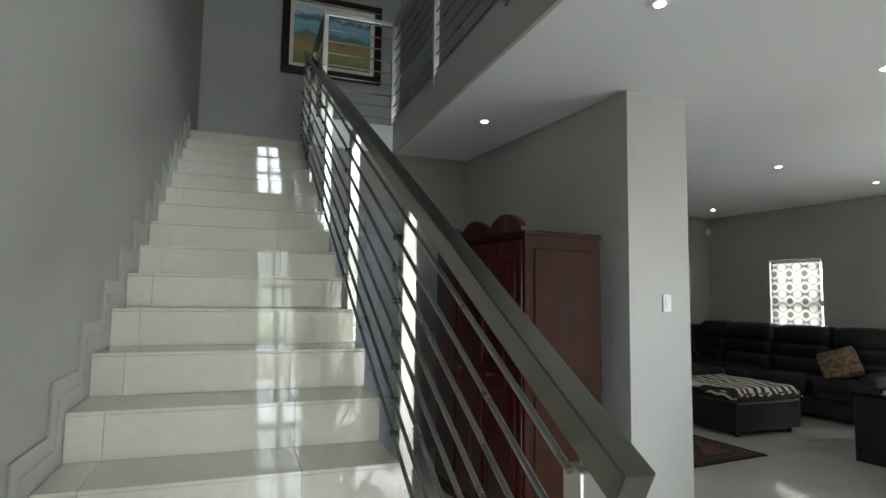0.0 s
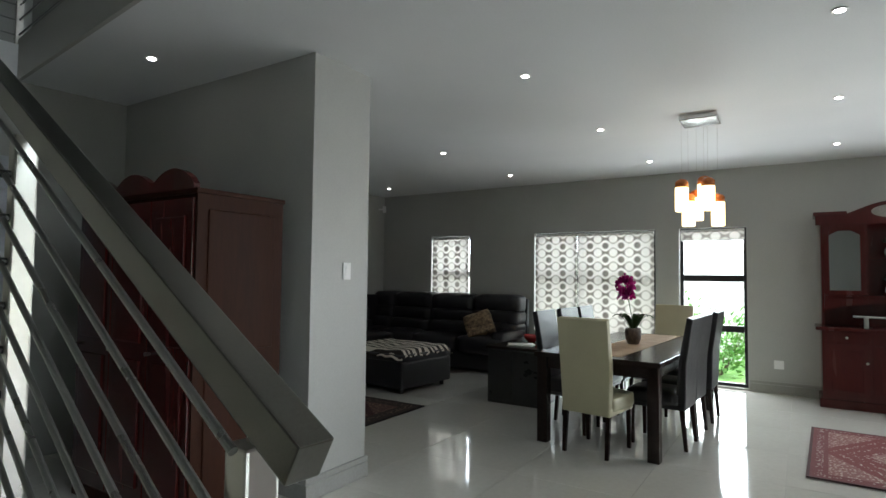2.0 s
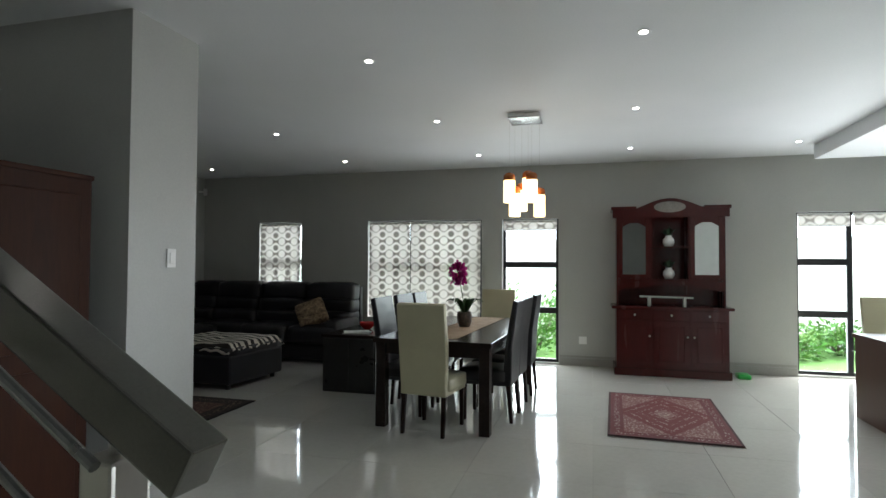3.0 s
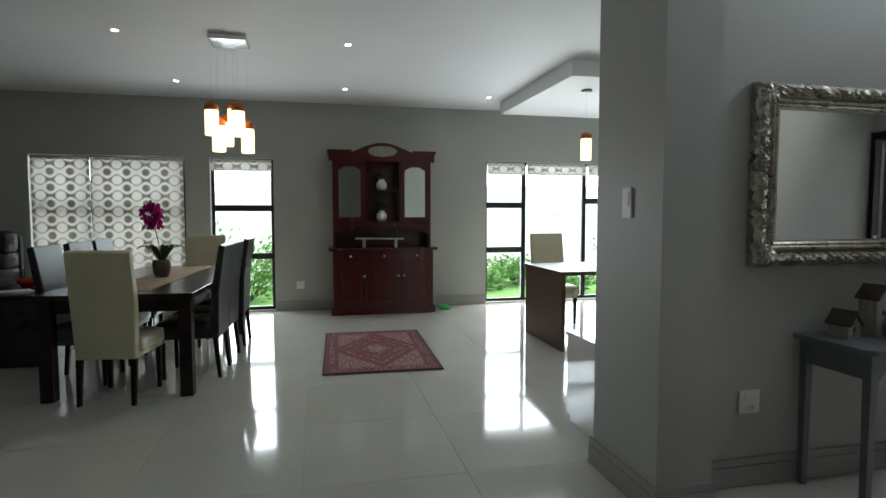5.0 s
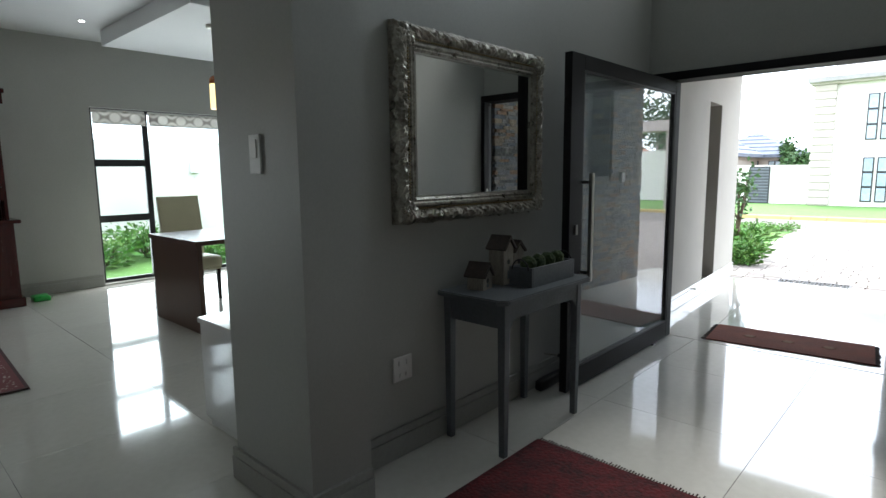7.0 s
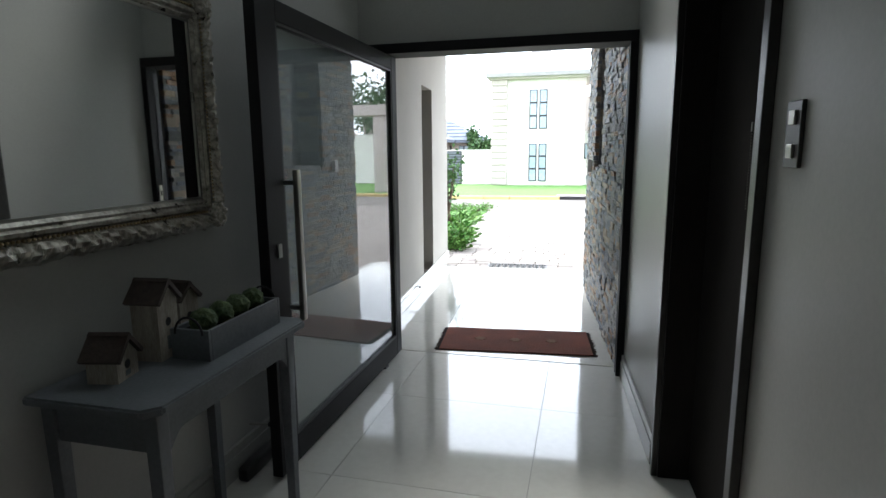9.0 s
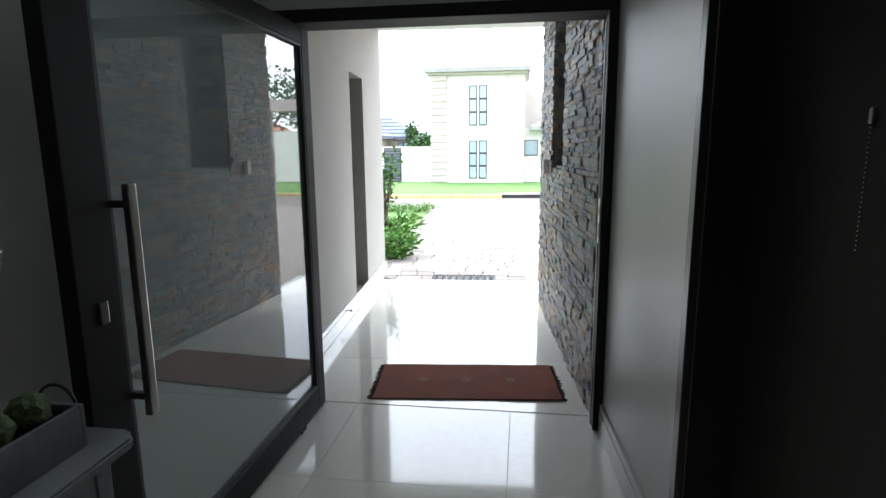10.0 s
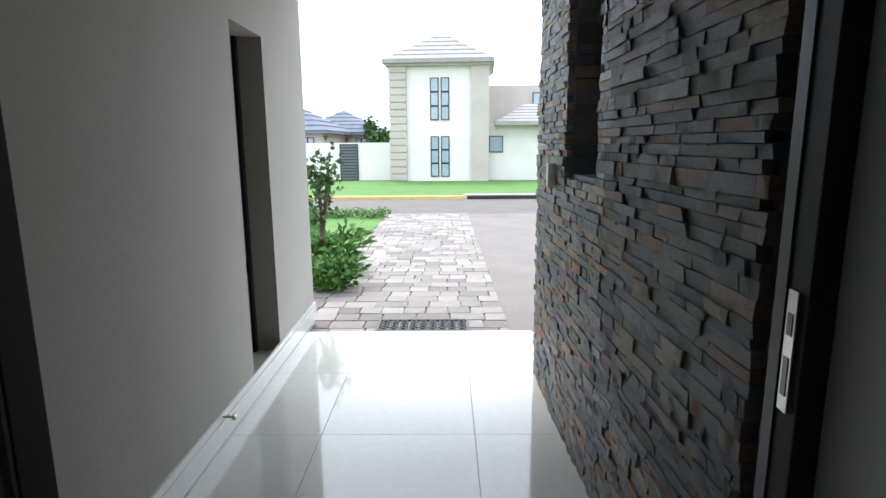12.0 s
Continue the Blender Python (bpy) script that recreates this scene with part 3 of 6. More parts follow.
def shade(h, r, parent, x, y, top):
    s = part("shade", lathe([(r * 0.96, 0), (r, 0.01), (r, h - 0.01), (r * 0.96, h)]), SHADE_GLOW, parent, "lit pale yellow glass cylinder")
    s.matrix_basis = pose(x, y, top - h)
    c = part("cap", lathe([(r, 0), (r, 0.05), (r * 0.7, 0.07), (0.02, 0.08)]), AMBER, s, "red and amber glass collar")
    c.matrix_basis = pose(0, 0, h)
    part("cord", a_tube((x, y, top + 0.07), (x, y, -0.03), 0.0009, sides=6), STEEL, parent)


pendant = thing("pendant_cluster", pose(7.0, 0.68, CEIL), "cluster of lit glass pendants on a chrome plate", "pendant lamp")
part("ceiling_plate", a_box(-0.16, 0.16, -0.16, 0.16, -0.05, -0.001, bevel=0.01), surface("chrome", (0.6, 0.6, 0.6), (0.8, 0.8, 0.8), 9, 40, 0.12, 1.0, 0.0), pendant)
for x, y, top, h in ((-0.09, 0.15, -0.66, 0.22), (0.02, 0.11, -0.78, 0.23), (0.10, 0.05, -0.74, 0.21), (-0.08, -0.07, -0.66, 0.22), (0.06, -0.02, -0.62, 0.2), (0.10, -0.13, -0.79, 0.22)):
    shade(h, 0.058, pendant, x, y, top)
pendant2 = thing("pendant_lamp", pose(7.5, -3.08, 2.80), "single lit amber and yellow glass pendant", "pendant lamp")
part("ceiling_plate", lathe([(0.055, -0.03), (0.06, -0.02), (0.06, -0.001)]), STEEL, pendant2)
shade(0.24, 0.06, pendant2, 0, 0, -0.55)


# ---- windows ----
def framed_window(name, y0, y1, z0, z1, uprights, rails, label, bars=()):
    win = thing(name, pose(0, 0, 0), label, "window")
    win["kind"] = "structure"
    X0, X1, T = 9.945, 9.995, 0.045
    for a, b, c, d in ((y0, y1, z0, z0 + T), (y0, y1, z1 - T, z1), (y0, y0 + T, z0 + T, z1 - T), (y1 - T, y1, z0 + T, z1 - T)):
        part("frame", a_box(X0, X1, a, b, c, d, bevel=0.004), BLACK_METAL, win)
    us = sorted([y0 + T, *uprights, y1 - T])
    for u in uprights:
        part("mullion", a_box(X0 + 0.002, X1 - 0.002, u - 0.035, u + 0.035, z0 + T, z1 - T, bevel=0.004), BLACK_METAL, win)
    for a, b in zip(us, us[1:]):
        for r in rails(a, b):
            part("rail", a_box(X0 + 0.004, X1 - 0.004, a, b, r - 0.045, r + 0.045, bevel=0.004), BLACK_METAL, win)
        pane = part("pane", a_box(9.966, 9.972, a + 0.001, b - 0.001, z0 + T, z1 - T), GLASS, win)
        pane.visible_shadow = False
    part("sill", a_box(9.852, 10.14, y0, y1, z0 - 0.03, z0 - 0.002, bevel=0.004), TILE if z0 < 0.1 else CEIL_WHITE, win)
    return win


framed_window("window_1", 4.77, 5.57, 1.0, 2.17, [], lambda a, b: [1.5], "small black-framed window covered by a patterned blind")
framed_window("window_2", 1.68, 3.56, 0.62, 2.17, [2.84], lambda a, b: [1.46], "wide black-framed window covered by patterned blinds")
framed_window("window_3", 0.52, 1.36, 0.02, 2.17, [], lambda a, b: [1.475, 0.79], "tall black-framed window with the blind rolled up")
framed_window("window_4", -5.3, -2.62, 0.02, 2.20, [-3.27, -4.31], lambda a, b: [1.53, 0.83] if a > -3.3 else ([] if a > -4.4 else [1.6]), "wide black-framed garden window with blinds rolled up")


def roller_blind(y0, y1, top, bottom, label):
    b = thing("roller_blind", pose(9.88, y0, top), label, "blind")
    part("roller", a_tube((0, 0.005, -0.03), (0, y1 - y0 - 0.005, -0.03), 0.024), WHITE_PLASTIC, b)
    part("fabric", a_box(-0.026, -0.024, 0.002, y1 - y0 - 0.002, bottom - top, -0.03), BLIND, b)
    part("bottom_bar", a_tube((-0.025, 0.012, bottom - top), (-0.025, y1 - y0 - 0.012, bottom - top), 0.009), WHITE_PLASTIC, b)


roller_blind(4.79, 5.55, 2.16, 1.02, "lowered roller blind printed with pale discs")
roller_blind(1.70, 2.836, 2.16, 0.64, "lowered roller blind printed with pale discs")
roller_blind(2.844, 3.54, 2.16, 0.64, "lowered roller blind printed with pale discs")
roller_blind(0.54, 1.34, 2.16, 2.0, "rolled-up roller blind printed with pale discs")
roller_blind(-3.25, -2.64, 2.19, 2.01, "rolled-up roller blind printed with pale discs")
roller_blind(-4.29, -3.29, 2.19, 2.01, "rolled-up roller blind printed with pale discs")
roller_blind(-5.28, -4.33, 2.19, 2.01, "rolled-up roller blind printed with pale discs")


# ---- small wall fittings ----
def wall_plate(name, m, w, h, rockers, label, category="switch", material=None):
    """A switch or socket plate on the local y = 0 plane, facing -y."""
    p = thing(name, m, label, category)
    part("plate", a_box(-w / 2, w / 2, -0.009, 0, -h / 2, h / 2, bevel=0.003), material or WHITE_PLASTIC, p)
    for x, z, a, b in rockers:
        part("rocker", a_box(x - a / 2, x + a / 2, -0.014, -0.008, z - b / 2, z + b / 2, bevel=0.002), WHITE_PLASTIC if material is None else STEEL, p)
    return p


wall_plate("light_switch", pose(4.38, 2.64, 1.50), 0.075, 0.12, [(0, 0, 0.035, 0.07)], "white light switch on the dividing wall")
wall_plate("light_switch", pose(4.05, -1.548, 1.45, 0, 0, 180), 0.08, 0.15, [(0, 0.02, 0.04, 0.07)], "white light switch on the column")
wall_plate("power_socket", pose(3.96, -2.2, 0.44, 0, 0, -90), 0.12, 0.12, [(-0.02, 0.03, 0.02, 0.025), (0.03, 0.03, 0.02, 0.025), (-0.02, -0.03, 0.012, 0.02), (0.02, -0.03, 0.012, 0.02)], "white power socket low on the hall wall", "socket")
wall_plate("power_socket", pose(9.85, 0.17, 0.37, 0, 0, -90), 0.11, 0.11, [(0.02, 0.02, 0.02, 0.03)], "white power socket beside the tall window", "socket")
wall_plate("light_switch", pose(9.2, 6.68, 1.4), 0.08, 0.12, [(0, 0, 0.035, 0.07)], "pale switch on the lounge end wall")
wall_plate("light_switch", HALL @ pose(WEST, -2.68, 1.46, 0, 0, 90), 0.075, 0.14, [(0, 0.035, 0.03, 0.03), (0, -0.035, 0.03, 0.03)], "black switch plate beside the dark doorway", "switch", BLACK_PLASTIC)
sensor = thing("alarm_sensor", pose(9.75, 6.6, 2.72, 0, 0, 45), "small white alarm sensor in the room corner", "sensor")
part("body", a_box(-0.035, 0.035, -0.03, 0.03, -0.06, 0.06, bevel=0.012), WHITE_PLASTIC, sensor)
part("bracket", a_box(-0.012, 0.012, 0.03, 0.11, -0.015, 0.015, bevel=0.004), WHITE_PLASTIC, sensor)


# ---- wardrobe ----
wardrobe = thing("wardrobe", pose(3.27, 2.74, 0), "tall reddish-brown wooden wardrobe with scalloped crown", "wardrobe")
part("body", a_box(0.02, 0.60, 0.02, 1.28, 0.08, 1.94), WARDROBE_WOOD, wardrobe)
part("plinth", a_box(0.0, 0.61, 0.0, 1.30, 0, 0.09, bevel=0.008), WARDROBE_WOOD, wardrobe)
part("top", a_box(-0.01, 0.62, -0.01, 1.31, 1.925, 1.955, bevel=0.008), WARDROBE_WOOD, wardrobe)
side = part("side_panel", a_box(0.0, 0.61, 0.0, 0.019, 0.09, 1.925), WARDROBE_WOOD, wardrobe)
for z0, z1 in ((0.16, 0.92), (1.02, 1.84)):
    part("raised_panel", a_box(0.07, 0.54, -0.008, 0.001, z0, z1, bevel=0.007), WARDROBE_WOOD, side)
part("side_panel", a_box(0.0, 0.61, 1.281, 1.30, 0.09, 1.925), WARDROBE_WOOD, wardrobe)
for k in range(3):
    y0 = 0.02 + k * 0.42
    d = part("door", a_box(-0.012, 0.018, y0 + 0.003, y0 + 0.417, 0.11, 1.90, bevel=0.004), MAHOGANY, wardrobe, "dark red wooden door")
    for z0, z1 in ((0.2, 0.95), (1.05, 1.8)):
        part("raised_panel", a_box(-0.024, -0.011, y0 + 0.06, y0 + 0.36, z0, z1, bevel=0.01), MAHOGANY, d)
    part("knob", a_tube((-0.012, y0 + 0.38, 1.0), (-0.045, y0 + 0.38, 1.0), 0.009, 0.013), STEEL_DARK, d)
    arch = [(y0, 1.95)] + [(y0 + 0.42 * t / 12, 1.95 + 0.03 + 0.10 * math.sin(math.pi * t / 12) ** 0.7) for t in range(13)] + [(y0 + 0.42, 1.95)]
    part("crown", slab(arch, -0.015, 0.025, "x"), MAHOGANY, wardrobe, "scalloped crown board")

# ---- dining group ----
table = thing("dining_table", pose(6.08, 0.86, 0, 0, 0, -3) @ Matrix.Diagonal((1, 1.04, 1.06, 1)), "dark espresso wooden dining table", "table")
part("tabletop", a_box(0, 2.35, 0, 1.06, 0.715, 0.755, bevel=0.004), DARK_WOOD, table)
part("apron", a_box(0.05, 2.30, 0.05, 0.07, 0.62, 0.714), DARK_WOOD, table)
part("apron", a_box(0.05, 2.30, 0.99, 1.01, 0.62, 0.714), DARK_WOOD, table)
part("apron", a_box(0.05, 0.07, 0.071, 0.989, 0.62, 0.714), DARK_WOOD, table)
part("apron", a_box(2.28, 2.30, 0.071, 0.989, 0.62, 0.714), DARK_WOOD, table)
for x in (0.02, 2.24):
    for y in (0.02, 0.95):
        part("leg", a_box(x, x + 0.09, y, y + 0.09, 0, 0.714, bevel=0.004), DARK_WOOD, table)
RUNNER = surface("tan_woven_runner", (0.36, 0.25, 0.16), (0.50, 0.37, 0.25), 8, 160, 0.85, bump=0.3)
solid("table_runner", a_box(0.15, 2.28, 0.36, 0.74, 0.8005, 0.8045, m=pose(6.08, 0.86, 0, 0, 0, -3)), RUNNER, "tan woven runner along the dining table", "table runner")


def parsons_chair(name, m, leather, label, group):
    """High-backed upholstered chair facing local +x, centred on its seat."""
    c = thing(name, m, label, "chair", group)
    back = bmesh.new()
    prof = [(-0.25, 0.34), (-0.265, 0.74), (-0.32, 1.125), (-0.27, 1.14), (-0.20, 0.76), (-0.175, 0.47), (-0.175, 0.34)]
    for s in (-0.225, 0.225):
        vs = [back.verts.new((x, s * (0.93 + 0.07 * min(1, (z - 0.4) / 0.3)), z)) for x, z in prof]
        back.faces.new(vs if s < 0 else list(reversed(vs)))
    back.verts.ensure_lookup_table()
    for k in range(7):
        a, b = k, (k + 1) % 7
        back.faces.new((back.verts[a], back.verts[a + 7], back.verts[b + 7], back.verts[b]))
    bmesh.ops.recalc_face_normals(back, faces=back.faces)
    bmesh.ops.bevel(back, geom=back.edges[:], offset=0.012, segments=2, profile=0.6, affect="EDGES")
    part("backrest", back, leather, c)
    part("seat", cushion(-0.20, 0.26, -0.225, 0.225, 0.36, 0.49, 0.012), leather, c)
    sk = bmesh.new()
    box(sk, -0.245, 0.235, -0.212, 0.212, 0.34, 0.41, 0.008)
    part("seat_skirt", sk, leather, c)
    for x in (-0.22, 0.20):
        for y in (-0.19, 0.19):
            leg = a_box(x - 0.02, x + 0.02, y - 0.02, y + 0.02, 0, 0.345, bevel=0.003)
            for v in leg.verts:
                if v.co.z < 0.1:
                    v.co.x = x + (v.co.x - x) * 0.75 + (-0.03 if x < 0 else 0.0)
                    v.co.y = y + (v.co.y - y) * 0.75
            part("leg", leg, DARK_WOOD, c)
    return c


cream = parsons_chair("dining_chair", pose(6.25, 1.41, 0, 0, 0, -8), CREAM_LEATHER, "high-backed cream leather dining chair at the table end", "cream dining chairs")
copy_thing(cream, pose(8.62, 1.27, 0, 0, 0, 178))
black = parsons_chair("dining_chair", pose(6.79, 1.0, 0, 0, 0, 87), BLACK_LEATHER, "high-backed black leather dining chair along the table", "black dining chairs")
for x, y, a in ((7.27, 0.98, 86), (7.94, 0.94, 88), (6.76, 1.83, -92), (7.36, 1.81, -94), (7.90, 1.79, -91)):
    copy_thing(black, pose(x, y, 0, 0, 0, a))
office_seat = copy_thing(cream, pose(8.25, -3.05, 0, 0, 0, 180))
tagged(office_seat, "high-backed cream leather chair behind the desk", "chair", "desk chairs")
BROWN_LEATHER = surface("tan_brown_leather", (0.28, 0.21, 0.13), (0.36, 0.28, 0.18), 3, 130, 0.42, bump=0.08)
parsons_chair("desk_chair", pose(6.35, -3.1, 0), BROWN_LEATHER, "tan leather chair tucked at the desk", "desk chairs")

# orchid in a pot
GREEN = surface("dark_green_leaf", (0.02, 0.06, 0.02), (0.05, 0.12, 0.04), 6, 40, 0.4, bump=0.05)
PINK = surface("magenta_petal", (0.50, 0.012, 0.25), (0.68, 0.04, 0.38), 8, 50, 0.5, bump=0.0)
POT = surface("brown_glazed_pot", (0.06, 0.045, 0.035), (0.16, 0.12, 0.09), 9, 40, 0.35, bump=0.1)
orchid = thing("orchid", pose(7.25, 1.36, 0.8045), "magenta orchid in a brown pot on the table", "plant")
part("pot", lathe([(0.055, 0), (0.075, 0.05), (0.082, 0.12), (0.075, 0.16), (0.062, 0.16), (0.06, 0.13)]), POT, orchid)
for k in range(7):
    a = k * 0.95
    leaf = bmesh.new()
    prev = None
    for t in range(8):
        u = t / 7
        r, z, w = 0.03 + 0.17 * u, 0.15 + 0.14 * math.sin(u * 2.2), 0.035 * math.sin(math.pi * (0.1 + 0.88 * u))
        row = [leaf.verts.new((r * math.cos(a) - s * w * math.sin(a), r * math.sin(a) + s * w * math.cos(a), z + abs(s) * 0.01)) for s in (-1, 0, 1)]
        if prev:
            for i in range(2):
                leaf.faces.new((prev[i], prev[i + 1], row[i + 1], row[i]))
        prev = row
    bmesh.ops.solidify(leaf, geom=leaf.faces[:], thickness=0.003)
    part("leaf", leaf, GREEN, orchid)
stem = bmesh.new()
pts = [Vector((0.0, 0.0, 0.14)), Vector((0.01, 0.02, 0.3)), Vector((0.0, 0.05, 0.48)), Vector((-0.02, 0.08, 0.62)), Vector((-0.02, 0.15, 0.66))]
for a, b in zip(pts, pts[1:]):
    tube(stem, a, b, 0.004, sides=6)
part("stem", stem, GREEN, orchid)
rnd = random.Random(4)
for k in range(22):
    c = Vector((rnd.uniform(-0.06, 0.06), rnd.uniform(0.0, 0.15), rnd.uniform(0.48, 0.69)))
    fl = bmesh.new()
    rot = Euler((rnd.uniform(-0.6, 0.6), rnd.uniform(-0.6, 0.6), rnd.uniform(0, 6))).to_matrix()
    for q in range(5):
        a = q * 2 * math.pi / 5
        ring = [rot @ Vector((0.006, 0, 0))]
        for u, w in ((0.022, 0.016), (0.042, 0.02), (0.054, 0.01)):
            ring.append(rot @ Vector((0.004, u * math.cos(a) - w * math.sin(a), u * math.sin(a) + w * math.cos(a))))
        back_ring = [rot @ Vector((0.004, u * math.cos(a) + w * math.sin(a), u * math.sin(a) - w * math.cos(a))) for u, w in ((0.054, 0.01), (0.042, 0.02), (0.022, 0.016))]
        fl.faces.new([fl.verts.new(c + p) for p in ring + back_ring])
    bmesh.ops.solidify(fl, geom=fl.faces[:], thickness=0.002)
    part("flower", fl, PINK, orchid)

# ---- lounge ----
def lounge_sofa():
    s = thing("corner_sofa", pose(0, 0, 0), "black leather corner sofa with deep rolled back cushions", "sofa")
    part("base", a_box(8.90, 9.80, 3.62, 6.56, 0.05, 0.30, bevel=0.03), BLACK_LEATHER, s)
    part("base", a_box(5.6, 8.899, 5.62, 6.56, 0.05, 0.30, bevel=0.03), BLACK_LEATHER, s)
    part("back_shell", a_box(9.70, 9.82, 3.62, 6.60, 0.301, 1.12, bevel=0.04), BLACK_LEATHER, s)
    part("back_shell", a_box(5.6, 9.699, 6.46, 6.60, 0.301, 1.12, bevel=0.04), BLACK_LEATHER, s)
    tiers = (("lumbar_roll", 0.50, 0.74, 0.0), ("back_roll", 0.70, 0.93, 0.07), ("head_roll", 0.88, 1.175, 0.12))
    for y0 in (3.64, 4.455, 5.27):
        part("seat_cushion", cushion(8.82, 9.55, y0, y0 + 0.81, 0.27, 0.555, 0.02), BLACK_LEATHER, s)
        for name, z0, z1, lean in tiers:
            part(name, cushion(9.28 + lean, 9.80, y0, y0 + 0.812, z0, z1, 0.012), BLACK_LEATHER, s)
    part("corner_seat", cushion(8.82, 9.72, 6.08, 6.5, 0.27, 0.55, 0.02), BLACK_LEATHER, s)
    for name, z0, z1, lean in tiers:
        part(name, cushion(9.30 + lean, 9.81, 6.084, 6.58, z0, z1, 0.012), BLACK_LEATHER, s)
    for x0 in (5.65, 6.70, 7.75):
        part("seat_cushion", cushion(x0, x0 + 1.045, 5.56, 6.25, 0.27, 0.55, 0.02), BLACK_LEATHER, s)
        for name, z0, z1, lean in tiers:
            part(name, cushion(x0, x0 + 1.047, 6.02 + lean, 6.58, z0, z1, 0.012), BLACK_LEATHER, s)
    part("armrest", cushion(8.86, 9.70, 3.60, 3.86, 0.06, 0.64, 0.02), BLACK_LEATHER, s)
    for x, y in ((8.98, 3.75), (9.70, 3.75), (8.98, 6.4), (5.75, 5.75), (5.75, 6.4)):
        part("foot", a_tube((x, y, 0), (x, y, 0.06), 0.025), BLACK_PLASTIC, s)


lounge_sofa()
ottoman = thing("ottoman", pose(6.97, 4.06, 0, 0, 0, -5), "square black leather ottoman with a zebra throw", "ottoman")
part("body", a_box(0.0, 1.0, 0.0, 1.15, 0.06, 0.40, bevel=0.03), BLACK_LEATHER, ottoman)
part("pad", cushion(-0.01, 1.01, -0.01, 1.16, 0.385, 0.495, 0.02), BLACK_LEATHER, ottoman)
for x in (0.09, 0.91):
    for y in (0.09, 1.06):
        part("foot", a_tube((x, y, 0), (x, y, 0.075), 0.03), BLACK_PLASTIC, ottoman)
throw = bmesh.new()
bmesh.ops.create_grid(throw, x_segments=40, y_segments=40, size=0.5)
for v in throw.verts:
    x, y = v.co.x * 1.04, v.co.y * 1.18
    d = max(abs(x), abs(y) * 0.87)
    v.co = Vector((x + 0.5, y + 0.575, 0.505 + 0.012 * noise.noise(Vector((x * 5, y * 5, 0))) - (0.0 if d < 0.455 else (d - 0.455) * 1.2) * (1 + 0.6 * noise.noise(Vector((x * 7, y * 7, 3)))) + 0.03))
bmesh.ops.solidify(throw, geom=throw.faces[:], thickness=0.012)
for fc in throw.faces:
    fc.smooth = True
throw_ob = solid("zebra_throw", throw, zebra_cloth("zebra_print_fabric"), "zebra-print throw over the leather ottoman", "throw")
throw_ob.matrix_world = pose(6.97, 4.06, 0, 0, 0, -5)
PATTERN = surface("patchwork_cushion", (0.05, 0.03, 0.02), (0.34, 0.24, 0.14), 16, 40, 0.85, bump=0.1)
WHITE_PRINT = surface("black_white_cushion", (0.03, 0.03, 0.03), (0.65, 0.64, 0.6), 14, 30, 0.85, bump=0.1)
solid("throw_pillow", cushion(-0.22, 0.22, -0.22, 0.22, -0.07, 0.07, 0.03, m=pose(9.10, 4.16, 0.72, 0, -48, 8) @ pose(0, 0, 0, 0, 0, 28)), PATTERN, "brown patchwork pillow on the sofa seat", "pillow")
solid("throw_pillow", cushion(-0.2, 0.2, -0.2, 0.2, -0.05, 0.05, 0.03, m=pose(7.6, 5.85, 0.64, 8, 6, 30)), WHITE_PRINT, "black and white pillow lying on the sofa", "pillow")
chest = thing("side_cabinet", pose(7.30, 2.40, 0) @ Matrix.Diagonal((1, 1.12, 1.04, 1)), "low glossy black cabinet beside the dining table", "cabinet")
part("body", a_box(0.0, 1.3, 0.0, 0.58, 0.0, 0.60, bevel=0.006), BLACK_PLASTIC, chest)
part("top", a_box(-0.015, 1.315, -0.015, 0.595, 0.601, 0.632, bevel=0.006), DARK_WOOD, chest)
part("door", a_box(-0.012, -0.001, 0.015, 0.285, 0.04, 0.59, bevel=0.003), BLACK_PLASTIC, chest)
part("door", a_box(-0.012, -0.001, 0.293, 0.565, 0.04, 0.59, bevel=0.003), BLACK_PLASTIC, chest)
PAPER = surface("magazine_paper", (0.55, 0.55, 0.52), (0.75, 0.75, 0.72), 20, 60, 0.4, bump=0.0)
mag = thing("magazine_pile", pose(7.52, 2.72, 0.658, 0, 0, 12), "small pile of magazines on the black cabinet", "magazines")
for k in range(3):
    part("magazine", a_box(-0.11, 0.11, -0.15, 0.15, 0.006 * k, 0.006 * k + 0.005, m=pose(0, 0, 0, 0, 0, 9 * k)), PAPER, mag)
RED = surface("red_glaze", (0.35, 0.01, 0.01), (0.5, 0.02, 0.02), 6, 40, 0.25, bump=0.0)
bowl = solid("red_bowl", lathe([(0.04, 0), (0.09, 0.05), (0.10, 0.09), (0.094, 0.09), (0.08, 0.05), (0.03, 0.012)]), RED, "small red bowl on the black cabinet", "bowl")
bowl.location = (7.9, 2.75, 0.658)

